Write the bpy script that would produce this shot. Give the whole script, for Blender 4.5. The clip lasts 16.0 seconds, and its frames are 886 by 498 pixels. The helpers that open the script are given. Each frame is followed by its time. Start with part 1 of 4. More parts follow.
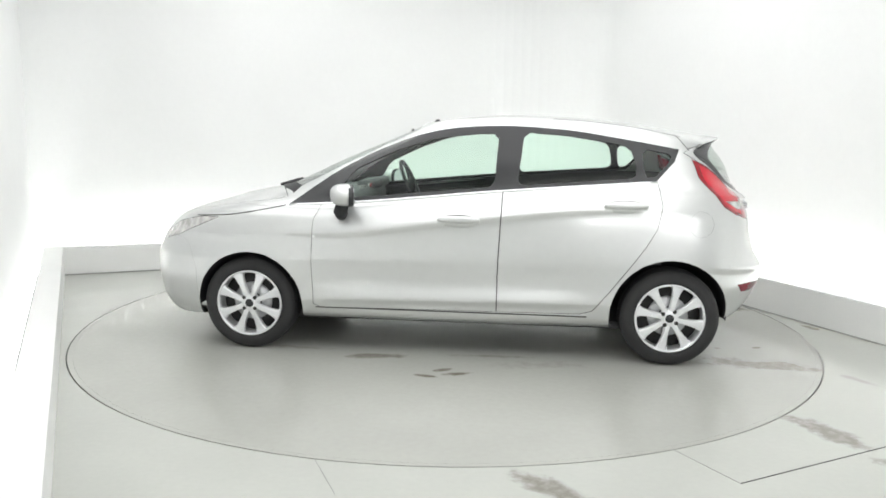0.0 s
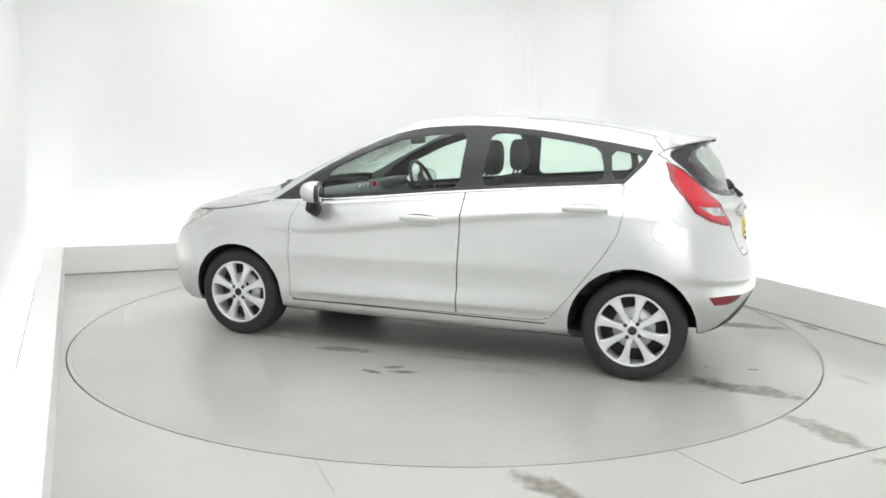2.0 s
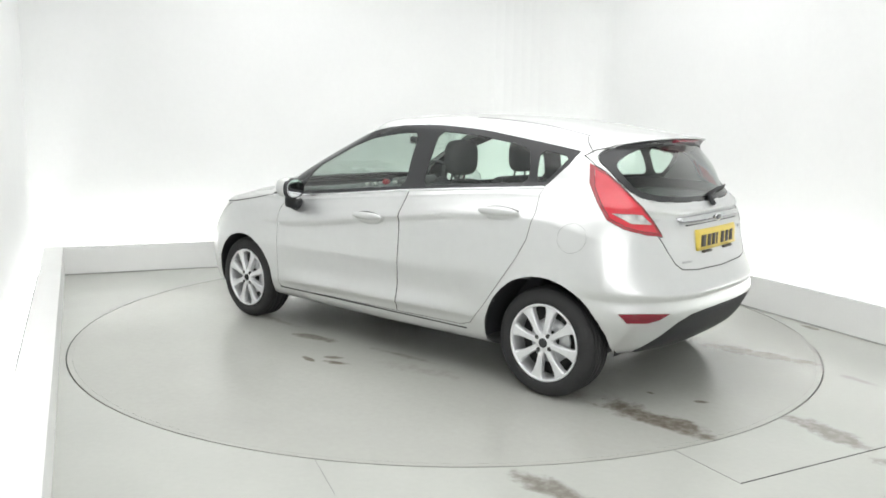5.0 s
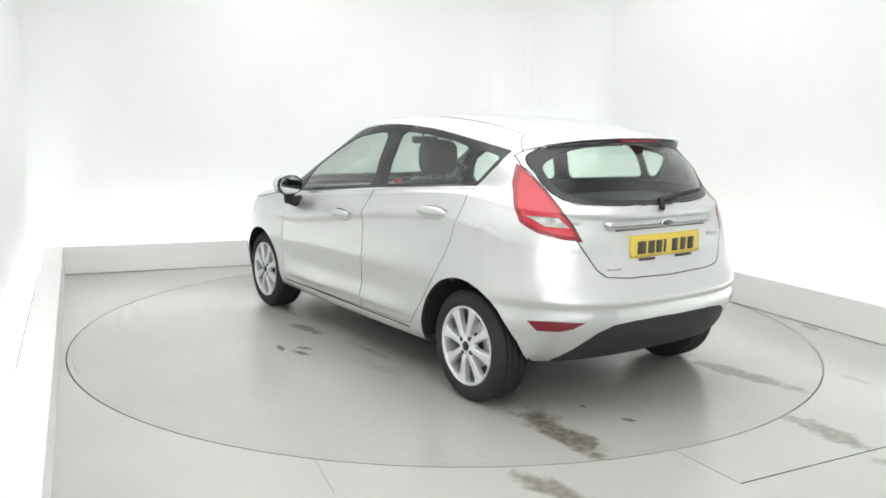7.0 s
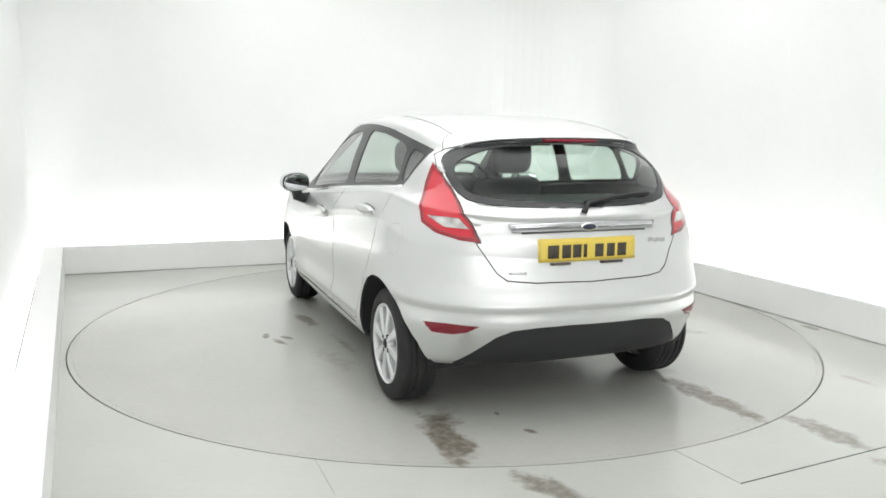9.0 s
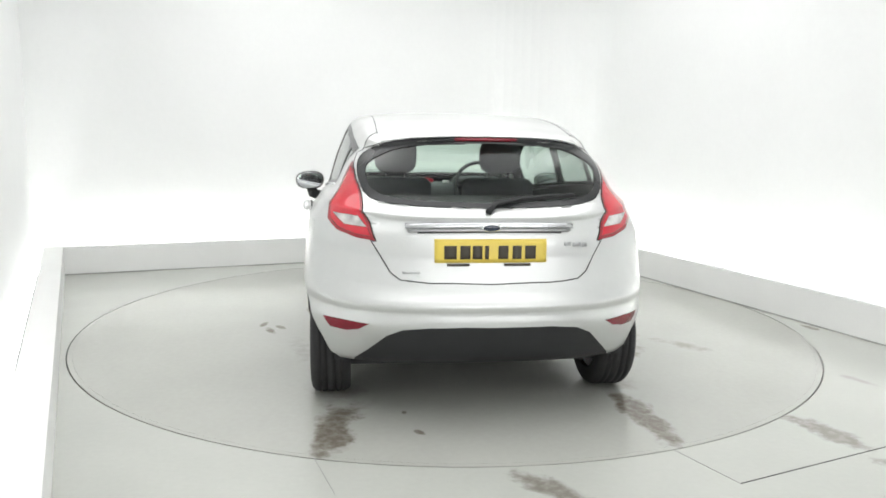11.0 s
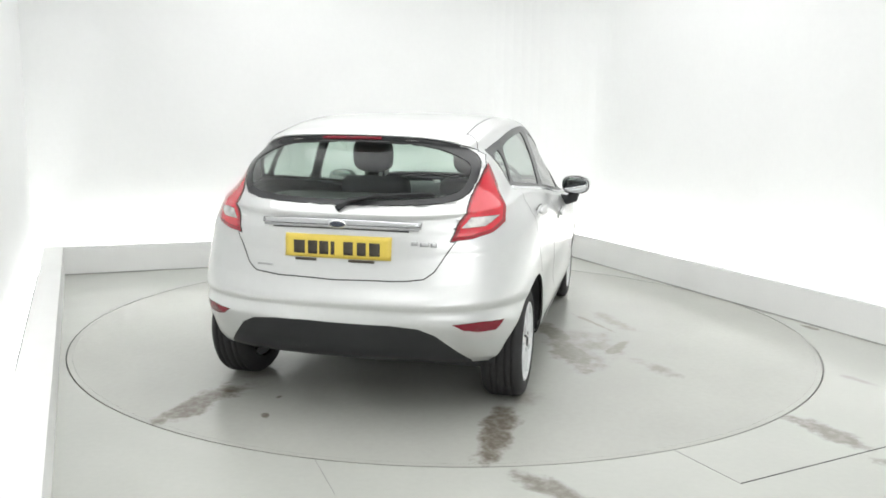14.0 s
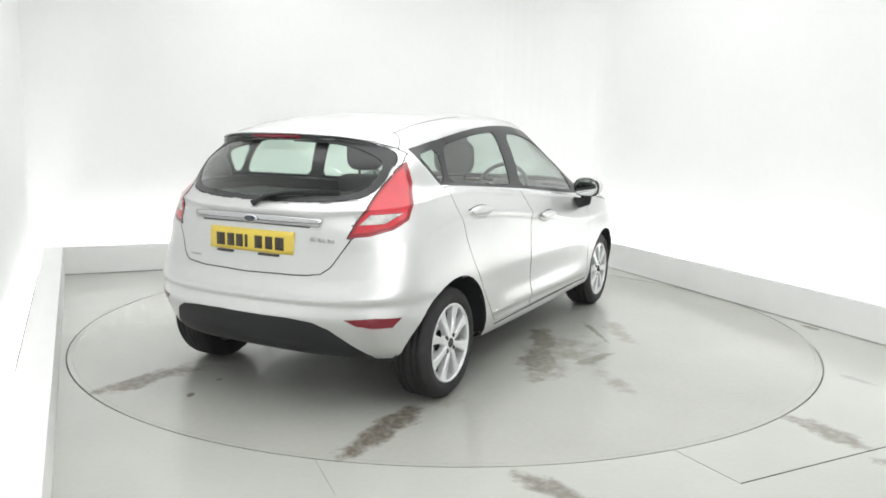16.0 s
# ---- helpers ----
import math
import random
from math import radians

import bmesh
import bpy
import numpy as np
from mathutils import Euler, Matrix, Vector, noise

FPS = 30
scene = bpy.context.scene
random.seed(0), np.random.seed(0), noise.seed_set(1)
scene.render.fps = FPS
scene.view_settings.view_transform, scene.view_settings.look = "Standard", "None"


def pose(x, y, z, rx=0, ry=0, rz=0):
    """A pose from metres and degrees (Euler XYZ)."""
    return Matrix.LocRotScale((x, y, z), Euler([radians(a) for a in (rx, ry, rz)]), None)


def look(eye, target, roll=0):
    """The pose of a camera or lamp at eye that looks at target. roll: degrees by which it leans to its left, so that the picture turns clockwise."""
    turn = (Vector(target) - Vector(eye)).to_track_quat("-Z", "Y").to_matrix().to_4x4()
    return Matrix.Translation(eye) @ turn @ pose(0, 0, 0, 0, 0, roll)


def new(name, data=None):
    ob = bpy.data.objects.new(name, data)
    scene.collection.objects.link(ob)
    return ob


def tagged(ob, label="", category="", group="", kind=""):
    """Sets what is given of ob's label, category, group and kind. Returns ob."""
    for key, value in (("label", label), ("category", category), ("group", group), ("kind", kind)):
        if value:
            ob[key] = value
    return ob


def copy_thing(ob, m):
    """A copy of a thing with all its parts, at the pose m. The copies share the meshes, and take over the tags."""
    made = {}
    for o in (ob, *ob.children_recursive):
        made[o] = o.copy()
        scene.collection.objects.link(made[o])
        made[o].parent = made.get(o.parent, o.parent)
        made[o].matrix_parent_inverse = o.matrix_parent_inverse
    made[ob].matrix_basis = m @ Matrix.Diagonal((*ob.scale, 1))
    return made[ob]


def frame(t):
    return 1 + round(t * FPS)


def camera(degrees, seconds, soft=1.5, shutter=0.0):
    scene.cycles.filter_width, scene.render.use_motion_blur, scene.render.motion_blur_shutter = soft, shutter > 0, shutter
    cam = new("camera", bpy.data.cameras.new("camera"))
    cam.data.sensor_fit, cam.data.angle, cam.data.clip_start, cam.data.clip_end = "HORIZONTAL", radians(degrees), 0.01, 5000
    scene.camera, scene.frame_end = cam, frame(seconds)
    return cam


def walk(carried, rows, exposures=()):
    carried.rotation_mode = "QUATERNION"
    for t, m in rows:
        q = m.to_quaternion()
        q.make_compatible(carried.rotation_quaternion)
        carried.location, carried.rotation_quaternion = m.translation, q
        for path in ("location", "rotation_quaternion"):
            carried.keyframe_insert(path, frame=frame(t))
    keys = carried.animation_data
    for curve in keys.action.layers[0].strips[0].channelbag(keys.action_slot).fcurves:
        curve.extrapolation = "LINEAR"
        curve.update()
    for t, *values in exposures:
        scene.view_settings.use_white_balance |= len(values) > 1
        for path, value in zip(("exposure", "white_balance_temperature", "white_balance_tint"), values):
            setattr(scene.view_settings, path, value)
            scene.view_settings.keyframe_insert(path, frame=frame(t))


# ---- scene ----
cam = camera(58.8, 16.0, soft=1.7)
EYE = pose(0.0, -5.4066, 1.3533, 81.165, -0.852, 0.351)
walk(cam, [(0.0, EYE), (16.0, EYE)])

# ---------------------------------------------------------------- light
world = bpy.data.worlds.new("studio_world")
world.use_nodes = True
scene.world = world
world.node_tree.nodes["Background"].inputs[0].default_value = (0.95, 1.0, 0.98, 1)
world.node_tree.nodes["Background"].inputs[1].default_value = 0.1
scene.view_settings.exposure = 0.7


def area_lamp(name, m, sx, sy, watts, colour=(1, 1, 1)):
    d = bpy.data.lights.new(name, "AREA")
    d.shape, d.size, d.size_y, d.energy, d.color = "RECTANGLE", sx, sy, watts, colour
    ob = new(name, d)
    ob.matrix_world = m
    return ob


# ---------------------------------------------------------------- materials
def mat(name, colour, rough=0.5, metal=0.0, **kw):
    """A principled material with grain at two scales. kw: noise, scale, bump, coat, emit, spec"""
    m = bpy.data.materials.new(name)
    m.use_nodes = True
    nt = m.node_tree
    b = nt.nodes["Principled BSDF"]
    b.inputs["Base Color"].default_value = (*colour, 1)
    b.inputs["Roughness"].default_value = rough
    b.inputs["Metallic"].default_value = metal
    b.inputs["Coat Weight"].default_value = kw.get("coat", 0.0)
    b.inputs["Coat Roughness"].default_value = kw.get("coat_rough", 0.05)
    b.inputs["Specular IOR Level"].default_value = kw.get("spec", 0.5)
    if kw.get("emit"):
        b.inputs["Emission Color"].default_value = (*kw.get("emit_colour", colour), 1)
        b.inputs["Emission Strength"].default_value = kw["emit"]
    amount = kw.get("noise", 0.0)
    if amount or kw.get("bump"):
        tc = nt.nodes.new("ShaderNodeTexCoord")
        n1 = nt.nodes.new("ShaderNodeTexNoise")
        n1.inputs["Scale"].default_value, n1.inputs["Detail"].default_value = kw.get("scale", 3.0), 6
        n2 = nt.nodes.new("ShaderNodeTexNoise")
        n2.inputs["Scale"].default_value, n2.inputs["Detail"].default_value = kw.get("scale", 3.0) * 30, 3
        for n in (n1, n2):
            nt.links.new(tc.outputs["Object"], n.inputs["Vector"])
        add = nt.nodes.new("ShaderNodeMath")
        add.operation = "MULTIPLY_ADD"
        add.inputs[1].default_value = 0.35
        nt.links.new(n2.outputs["Fac"], add.inputs[0])
        nt.links.new(n1.outputs["Fac"], add.inputs[2])
        ramp = nt.nodes.new("ShaderNodeMapRange")
        ramp.inputs["From Min"].default_value, ramp.inputs["From Max"].default_value = 0.35, 1.0
        ramp.inputs["To Min"].default_value, ramp.inputs["To Max"].default_value = 1 - amount, 1 + amount * 0.3
        nt.links.new(add.outputs[0], ramp.inputs["Value"])
        mul = nt.nodes.new("ShaderNodeVectorMath")
        mul.operation = "SCALE"
        mul.inputs[0].default_value = colour
        nt.links.new(ramp.outputs[0], mul.inputs["Scale"])
        nt.links.new(mul.outputs[0], b.inputs["Base Color"])
        if kw.get("bump"):
            bp = nt.nodes.new("ShaderNodeBump")
            bp.inputs["Strength"].default_value, bp.inputs["Distance"].default_value = kw["bump"], 0.002
            nt.links.new(n2.outputs["Fac"], bp.inputs["Height"])
            nt.links.new(bp.outputs[0], b.inputs["Normal"])
    return m


def glass_mat(name, tint, gloss=0.05, power=2.4, most=0.8):
    m = bpy.data.materials.new(name)
    m.use_nodes = True
    nt = m.node_tree
    nt.nodes.remove(nt.nodes["Principled BSDF"])
    tr, gl, mix = (nt.nodes.new("ShaderNodeBsdf" + k) for k in ("Transparent", "Glossy", "Transparent"))
    nt.nodes.remove(mix)
    mix = nt.nodes.new("ShaderNodeMixShader")
    tr.inputs[0].default_value = (*tint, 1)
    gl.inputs["Roughness"].default_value = 0.02
    lw = nt.nodes.new("ShaderNodeLayerWeight")
    lw.inputs[0].default_value = 0.5
    pw = nt.nodes.new("ShaderNodeMath")
    pw.operation = "POWER"
    pw.inputs[1].default_value = power
    nt.links.new(lw.outputs["Facing"], pw.inputs[0])
    fr = nt.nodes.new("ShaderNodeMapRange")
    fr.inputs["To Min"].default_value, fr.inputs["To Max"].default_value = gloss, most
    nt.links.new(pw.outputs[0], fr.inputs["Value"])
    nt.links.new(fr.outputs[0], mix.inputs[0])
    nt.links.new(tr.outputs[0], mix.inputs[1])
    nt.links.new(gl.outputs[0], mix.inputs[2])
    nt.links.new(mix.outputs[0], nt.nodes["Material Output"].inputs[0])
    return m


def blots(m, spots, stain=(0.14, 0.117, 0.09)):
    """Lays damp, dirty blots with ragged edges into a floor paint. spots: x, y, long and short half-widths, turn in degrees, strength."""
    nt = m.node_tree
    bsdf = nt.nodes["Principled BSDF"]
    tc = nt.nodes.new("ShaderNodeTexCoord")
    nz = nt.nodes.new("ShaderNodeTexNoise")
    nz.inputs["Scale"].default_value, nz.inputs["Detail"].default_value, nz.inputs["Roughness"].default_value = 6.0, 7, 0.62
    nt.links.new(tc.outputs["Object"], nz.inputs["Vector"])
    total = None
    for x, y, a, b, turn, strength in spots:
        mp = nt.nodes.new("ShaderNodeMapping")
        mp.vector_type = "TEXTURE"
        mp.inputs["Location"].default_value = (x, y, 0)
        mp.inputs["Rotation"].default_value = (0, 0, radians(turn))
        mp.inputs["Scale"].default_value = (a, b, 1)
        nt.links.new(tc.outputs["Object"], mp.inputs["Vector"])
        ln = nt.nodes.new("ShaderNodeVectorMath")
        ln.operation = "LENGTH"
        nt.links.new(mp.outputs[0], ln.inputs[0])
        ad = nt.nodes.new("ShaderNodeMath")
        ad.operation = "MULTIPLY_ADD"
        ad.inputs[1].default_value = -2.6
        nt.links.new(nz.outputs["Fac"], ad.inputs[0])
        nt.links.new(ln.outputs["Value"], ad.inputs[2])
        mr = nt.nodes.new("ShaderNodeMapRange")
        mr.interpolation_type = "SMOOTHSTEP"
        mr.inputs["From Min"].default_value, mr.inputs["From Max"].default_value = -0.15 - (0.3 if strength < 0.5 else 0), -0.75 - (0.6 if strength < 0.5 else 0)
        mr.inputs["To Min"].default_value, mr.inputs["To Max"].default_value = 0.0, strength
        nt.links.new(ad.outputs[0], mr.inputs["Value"])
        if total is None:
            total = mr.outputs[0]
        else:
            mx = nt.nodes.new("ShaderNodeMath")
            mx.operation = "MAXIMUM"
            nt.links.new(total, mx.inputs[0])
            nt.links.new(mr.outputs[0], mx.inputs[1])
            total = mx.outputs[0]
    fine = nt.nodes.new("ShaderNodeTexNoise")
    fine.inputs["Scale"].default_value, fine.inputs["Detail"].default_value, fine.inputs["Roughness"].default_value = 26.0, 5, 0.6
    nt.links.new(tc.outputs["Object"], fine.inputs["Vector"])
    patchy = nt.nodes.new("ShaderNodeMapRange")
    patchy.inputs["From Min"].default_value, patchy.inputs["From Max"].default_value = 0.36, 0.58
    patchy.inputs["To Min"].default_value, patchy.inputs["To Max"].default_value = 0.75, 1.08
    nt.links.new(fine.outputs["Fac"], patchy.inputs["Value"])
    worn = nt.nodes.new("ShaderNodeMath")
    worn.operation = "MULTIPLY"
    nt.links.new(total, worn.inputs[0])
    nt.links.new(patchy.outputs[0], worn.inputs[1])
    total = worn.outputs[0]
    wet = nt.nodes.new("ShaderNodeMapRange")
    wet.inputs["To Min"].default_value, wet.inputs["To Max"].default_value = bsdf.inputs["Roughness"].default_value, 0.12
    nt.links.new(total, wet.inputs["Value"])
    nt.links.new(wet.outputs[0], bsdf.inputs["Roughness"])
    mix = nt.nodes.new("ShaderNodeMix")
    mix.data_type = "RGBA"
    old = bsdf.inputs["Base Color"].links[0].from_socket
    nt.links.new(total, mix.inputs["Factor"])
    nt.links.new(old, mix.inputs[6])
    mix.inputs[7].default_value = (*stain, 1)
    nt.links.new(mix.outputs[2], bsdf.inputs["Base Color"])


WALL = mat("white_wall_paint", (0.822, 0.832, 0.825), 0.85, noise=0.05, scale=0.8)
PLINTH = mat("plinth_paint", (0.82, 0.825, 0.81), 0.6, noise=0.06, scale=3.0)
FLOOR = mat("painted_floor", (0.50, 0.512, 0.474), 0.26, noise=0.1, scale=1.2, bump=0.05)
DISC = mat("turntable_paint", (0.452, 0.458, 0.422), 0.22, noise=0.13, scale=1.0, bump=0.05)
SEAM = mat("dark_joint", (0.05, 0.05, 0.048), 0.8)
blots(FLOOR, [(0.42, -2.58, 0.20, 0.07, -38, 0.68), (1.76, -1.97, 0.24, 0.085, -64, 0.6), (1.95, -2.42, 0.16, 0.07, -50, 0.6), (2.56, -0.02, 0.10, 0.03, -70, 0.7), (2.3, -1.2, 0.2, 0.05, -60, 0.35)])
tracks = [(-1.93, 0.76, 0.38, 0.095, -7, 0.85), (-1.88, -0.70, 0.38, 0.085, 3, 0.85), (-0.20, 1.19, 0.09, 0.035, 20, 0.85), (-0.02, 1.25, 0.07, 0.022, -15, 0.8), (-0.10, 1.13, 0.06, 0.02, 30, 0.7), (-0.35, -0.98, 0.6, 0.32, 10, 0.49), (0.35, -1.15, 0.4, 0.12, 30, 0.45), (-0.75, -1.45, 0.3, 0.10, 40, 0.45), (-0.55, -0.92, 0.36, 0.13, 12, 0.62), (-0.12, -0.78, 0.3, 0.09, 24, 0.6)]
damp = [(0.25, -1.02, 0.3, 0.025, 35, 0.6), (-0.35, -1.2, 0.25, 0.05, -20, 0.55), (0.35, 0.92, 0.2, 0.05, 10, 0.6), (-0.35, 0.82, 0.35, 0.045, 3, 0.45), (0.8, 0.8, 0.25, 0.06, -5, 0.45), (-1.77, 0.43, 0.035, 0.02, 0, 0.8), (-2.02, 0.38, 0.035, 0.02, 30, 0.8), (-0.65, 0.95, 0.35, 0.10, 10, 0.3), (-1.5, 0.72, 0.3, 0.2, 0, 0.35), (-1.45, -0.75, 0.25, 0.15, 0, 0.35)]
blots(DISC, tracks + damp)
LINE_GREY = mat("line_grey", (0.38, 0.38, 0.365), 0.8, noise=0.5, scale=2.0)
GLOW = mat("strip_light", (1, 1, 1), 0.5, emit=13.5, emit_colour=(1.0, 1.0, 1.0))
SILVER = mat("silver_metallic_paint", (0.665, 0.675, 0.67), 0.37, 0.74, noise=0.03, scale=20.0, coat=0.6, coat_rough=0.05)
BLACK = mat("black_plastic", (0.02, 0.021, 0.023), 0.6, noise=0.2, scale=8.0, bump=0.2)
GLOSSBLACK = mat("gloss_black_trim", (0.03, 0.031, 0.033), 0.25)
RUBBER = mat("tyre_rubber", (0.026, 0.026, 0.027), 0.75, noise=0.3, scale=12.0, bump=0.3)
INNER = mat("dark_lining", (0.07, 0.071, 0.074), 0.9)
CHROME = mat("chrome", (0.85, 0.86, 0.87), 0.12, 1.0)
BRUSHED = mat("brushed_trim", (0.58, 0.59, 0.60), 0.22, 1.0, noise=0.1, scale=30.0)
NICKEL = mat("dull_nickel", (0.46, 0.465, 0.47), 0.3, 1.0)
ALLOY = mat("alloy_silver", (0.79, 0.80, 0.81), 0.32, 0.4, noise=0.04, scale=20.0)
RED = mat("red_lamp_lens", (0.58, 0.008, 0.026), 0.12, coat=1.0, noise=0.15, scale=14.0)
REDRIM = mat("deep_red_lamp_edge", (0.28, 0.005, 0.014), 0.15, coat=1.0)
REDDARK = mat("dark_red_reflector", (0.22, 0.004, 0.018), 0.2, coat=0.3, noise=0.2, scale=40.0)
CLEAR = mat("clear_lamp_lens", (0.78, 0.76, 0.74), 0.12, 0.3, coat=1.0, noise=0.75, scale=22.0)
GLASS = glass_mat("window_glass", (0.86, 0.965, 0.905), 0.03, 2.2, 0.95)
MIRROR = mat("mirror_glass", (0.62, 0.63, 0.64), 0.06, 1.0)
YELLOW = mat("yellow_plate", (0.72, 0.55, 0.09), 0.35, noise=0.08, scale=12.0)
INK = mat("plate_ink", (0.05, 0.042, 0.03), 0.5)
FABRIC = mat("charcoal_seat_cloth", (0.06, 0.062, 0.066), 0.9, noise=0.3, scale=6.0, bump=0.1)
DASH = mat("dashboard_plastic", (0.10, 0.102, 0.106), 0.65, noise=0.2, scale=6.0, bump=0.1)


def link_mesh(name, bm, material, parent=None, label="", smooth=True):
    me = bpy.data.meshes.new(name)
    for f in bm.faces:
        f.smooth = smooth
    bm.to_mesh(me)
    bm.free()
    for m in material if isinstance(material, (list, tuple)) else (material,):
        me.materials.append(m)
    ob = new(name, me)
    if parent is not None:
        ob.parent = parent
    if label:
        ob["label"] = label
    return ob


def part(name, bm, material, parent, label="", smooth=True):
    return link_mesh(name, bm, material, parent, label, smooth)


def block(x0, x1, y0, y1, z0, z1, bevel=0.0, m=None):
    bm = bmesh.new()
    bmesh.ops.create_cube(bm, size=1)
    for v in bm.verts:
        v.co = Vector((x0 + (v.co.x + 0.5) * (x1 - x0), y0 + (v.co.y + 0.5) * (y1 - y0), z0 + (v.co.z + 0.5) * (z1 - z0)))
    if bevel:
        bmesh.ops.bevel(bm, geom=bm.edges[:], offset=bevel, segments=3, affect="EDGES", profile=0.6)
    if m is not None:
        bm.transform(m)
    return bm


def lathe(profile, steps, m=None, closed=False):
    """Turns (radius, height) pairs about z."""
    bm = bmesh.new()
    rings = []
    for r, h in profile:
        rings.append([bm.verts.new((r * math.cos(2 * math.pi * i / steps), r * math.sin(2 * math.pi * i / steps), h)) for i in range(steps)])
    pairs = list(zip(rings, rings[1:])) + ([(rings[-1], rings[0])] if closed else [])
    for a, b in pairs:
        for i in range(steps):
            j = (i + 1) % steps
            bm.faces.new((a[i], a[j], b[j], b[i]))
    if m is not None:
        bm.transform(m)
    bmesh.ops.recalc_face_normals(bm, faces=bm.faces[:])
    return bm


def tube(points, radius, steps=8, ends=True):
    bm = bmesh.new()
    pts = [Vector(p) for p in points]
    rings = []
    for i, p in enumerate(pts):
        t = (pts[min(i + 1, len(pts) - 1)] - pts[max(i - 1, 0)]).normalized()
        a = t.cross(Vector((0.31, 0.2, 0.93))).normalized()
        b = t.cross(a)
        r = radius[i] if isinstance(radius, (list, tuple)) else radius
        rings.append([bm.verts.new(p + r * (math.cos(k) * a + math.sin(k) * b)) for k in [2 * math.pi * j / steps for j in range(steps)]])
    for a, b in zip(rings, rings[1:]):
        for i in range(steps):
            bm.faces.new((a[i], a[(i + 1) % steps], b[(i + 1) % steps], b[i]))
    if ends:
        bm.faces.new(rings[0]), bm.faces.new(rings[-1])
    bmesh.ops.recalc_face_normals(bm, faces=bm.faces[:])
    return bm


# ---------------------------------------------------------------- the studio
CL, CR = Vector((-3.385, 1.445, 0)), Vector((1.16, 3.32, 0))      # far corners of the plinth
RF = Vector((3.95, -3.00, 0))                                     # near end of the plinth beside the turntable
LF = CL + (Vector((-1.42, -2.73, 0)) - CL) * 2.9                  # near end of the side ledge, behind the camera
RING = 2.414
HEIGHT = 3.3


def wall(name, a, b, thick, z0, z1, material, label, out):
    """An upright slab along a-b whose visible face is the line a-b and whose body lies towards out."""
    bm = bmesh.new()
    o = Vector(out).normalized() * thick
    vs = [bm.verts.new(p + Vector((0, 0, z))) for z in (z0, z1) for p in (a, b, b + o, a + o)]
    for f in ((0, 1, 2, 3), (4, 5, 6, 7), (0, 1, 5, 4), (1, 2, 6, 5), (2, 3, 7, 6), (3, 0, 4, 7)):
        bm.faces.new([vs[i] for i in f])
    bmesh.ops.recalc_face_normals(bm, faces=bm.faces[:])
    return tagged(link_mesh(name, bm, material, smooth=False), label, kind="structure")


def joint_mat():
    """The gap round the turntable: dark on one side, on the other paled in colour for the reflection that washes it
    out.
    """
    m = mat("washed_out_joint", (0.05, 0.05, 0.048), 0.85)
    nt = m.node_tree
    tc, sep, nz, ad, mr, mix = (nt.nodes.new("ShaderNode" + k) for k in ("TexCoord", "SeparateXYZ", "TexNoise", "Math", "MapRange", "Mix"))
    mix.data_type = "RGBA"
    nz.inputs["Scale"].default_value, nz.inputs["Detail"].default_value = 1.6, 6
    ad.operation = "MULTIPLY_ADD"
    ad.inputs[1].default_value = 0.09
    nt.links.new(tc.outputs["Object"], nz.inputs["Vector"])
    nt.links.new(tc.outputs["Object"], sep.inputs[0])
    nt.links.new(sep.outputs["X"], ad.inputs[0])
    nt.links.new(nz.outputs["Fac"], ad.inputs[2])
    mr.inputs["From Min"].default_value, mr.inputs["From Max"].default_value = 0.50, 0.66
    nt.links.new(ad.outputs[0], mr.inputs["Value"])
    nt.links.new(mr.outputs[0], mix.inputs["Factor"])
    mix.inputs[6].default_value, mix.inputs[7].default_value = (0.035, 0.035, 0.033, 1), (0.36, 0.36, 0.345, 1)
    nt.links.new(mix.outputs[2], nt.nodes["Principled BSDF"].inputs["Base Color"])
    return m


JOINT = joint_mat()


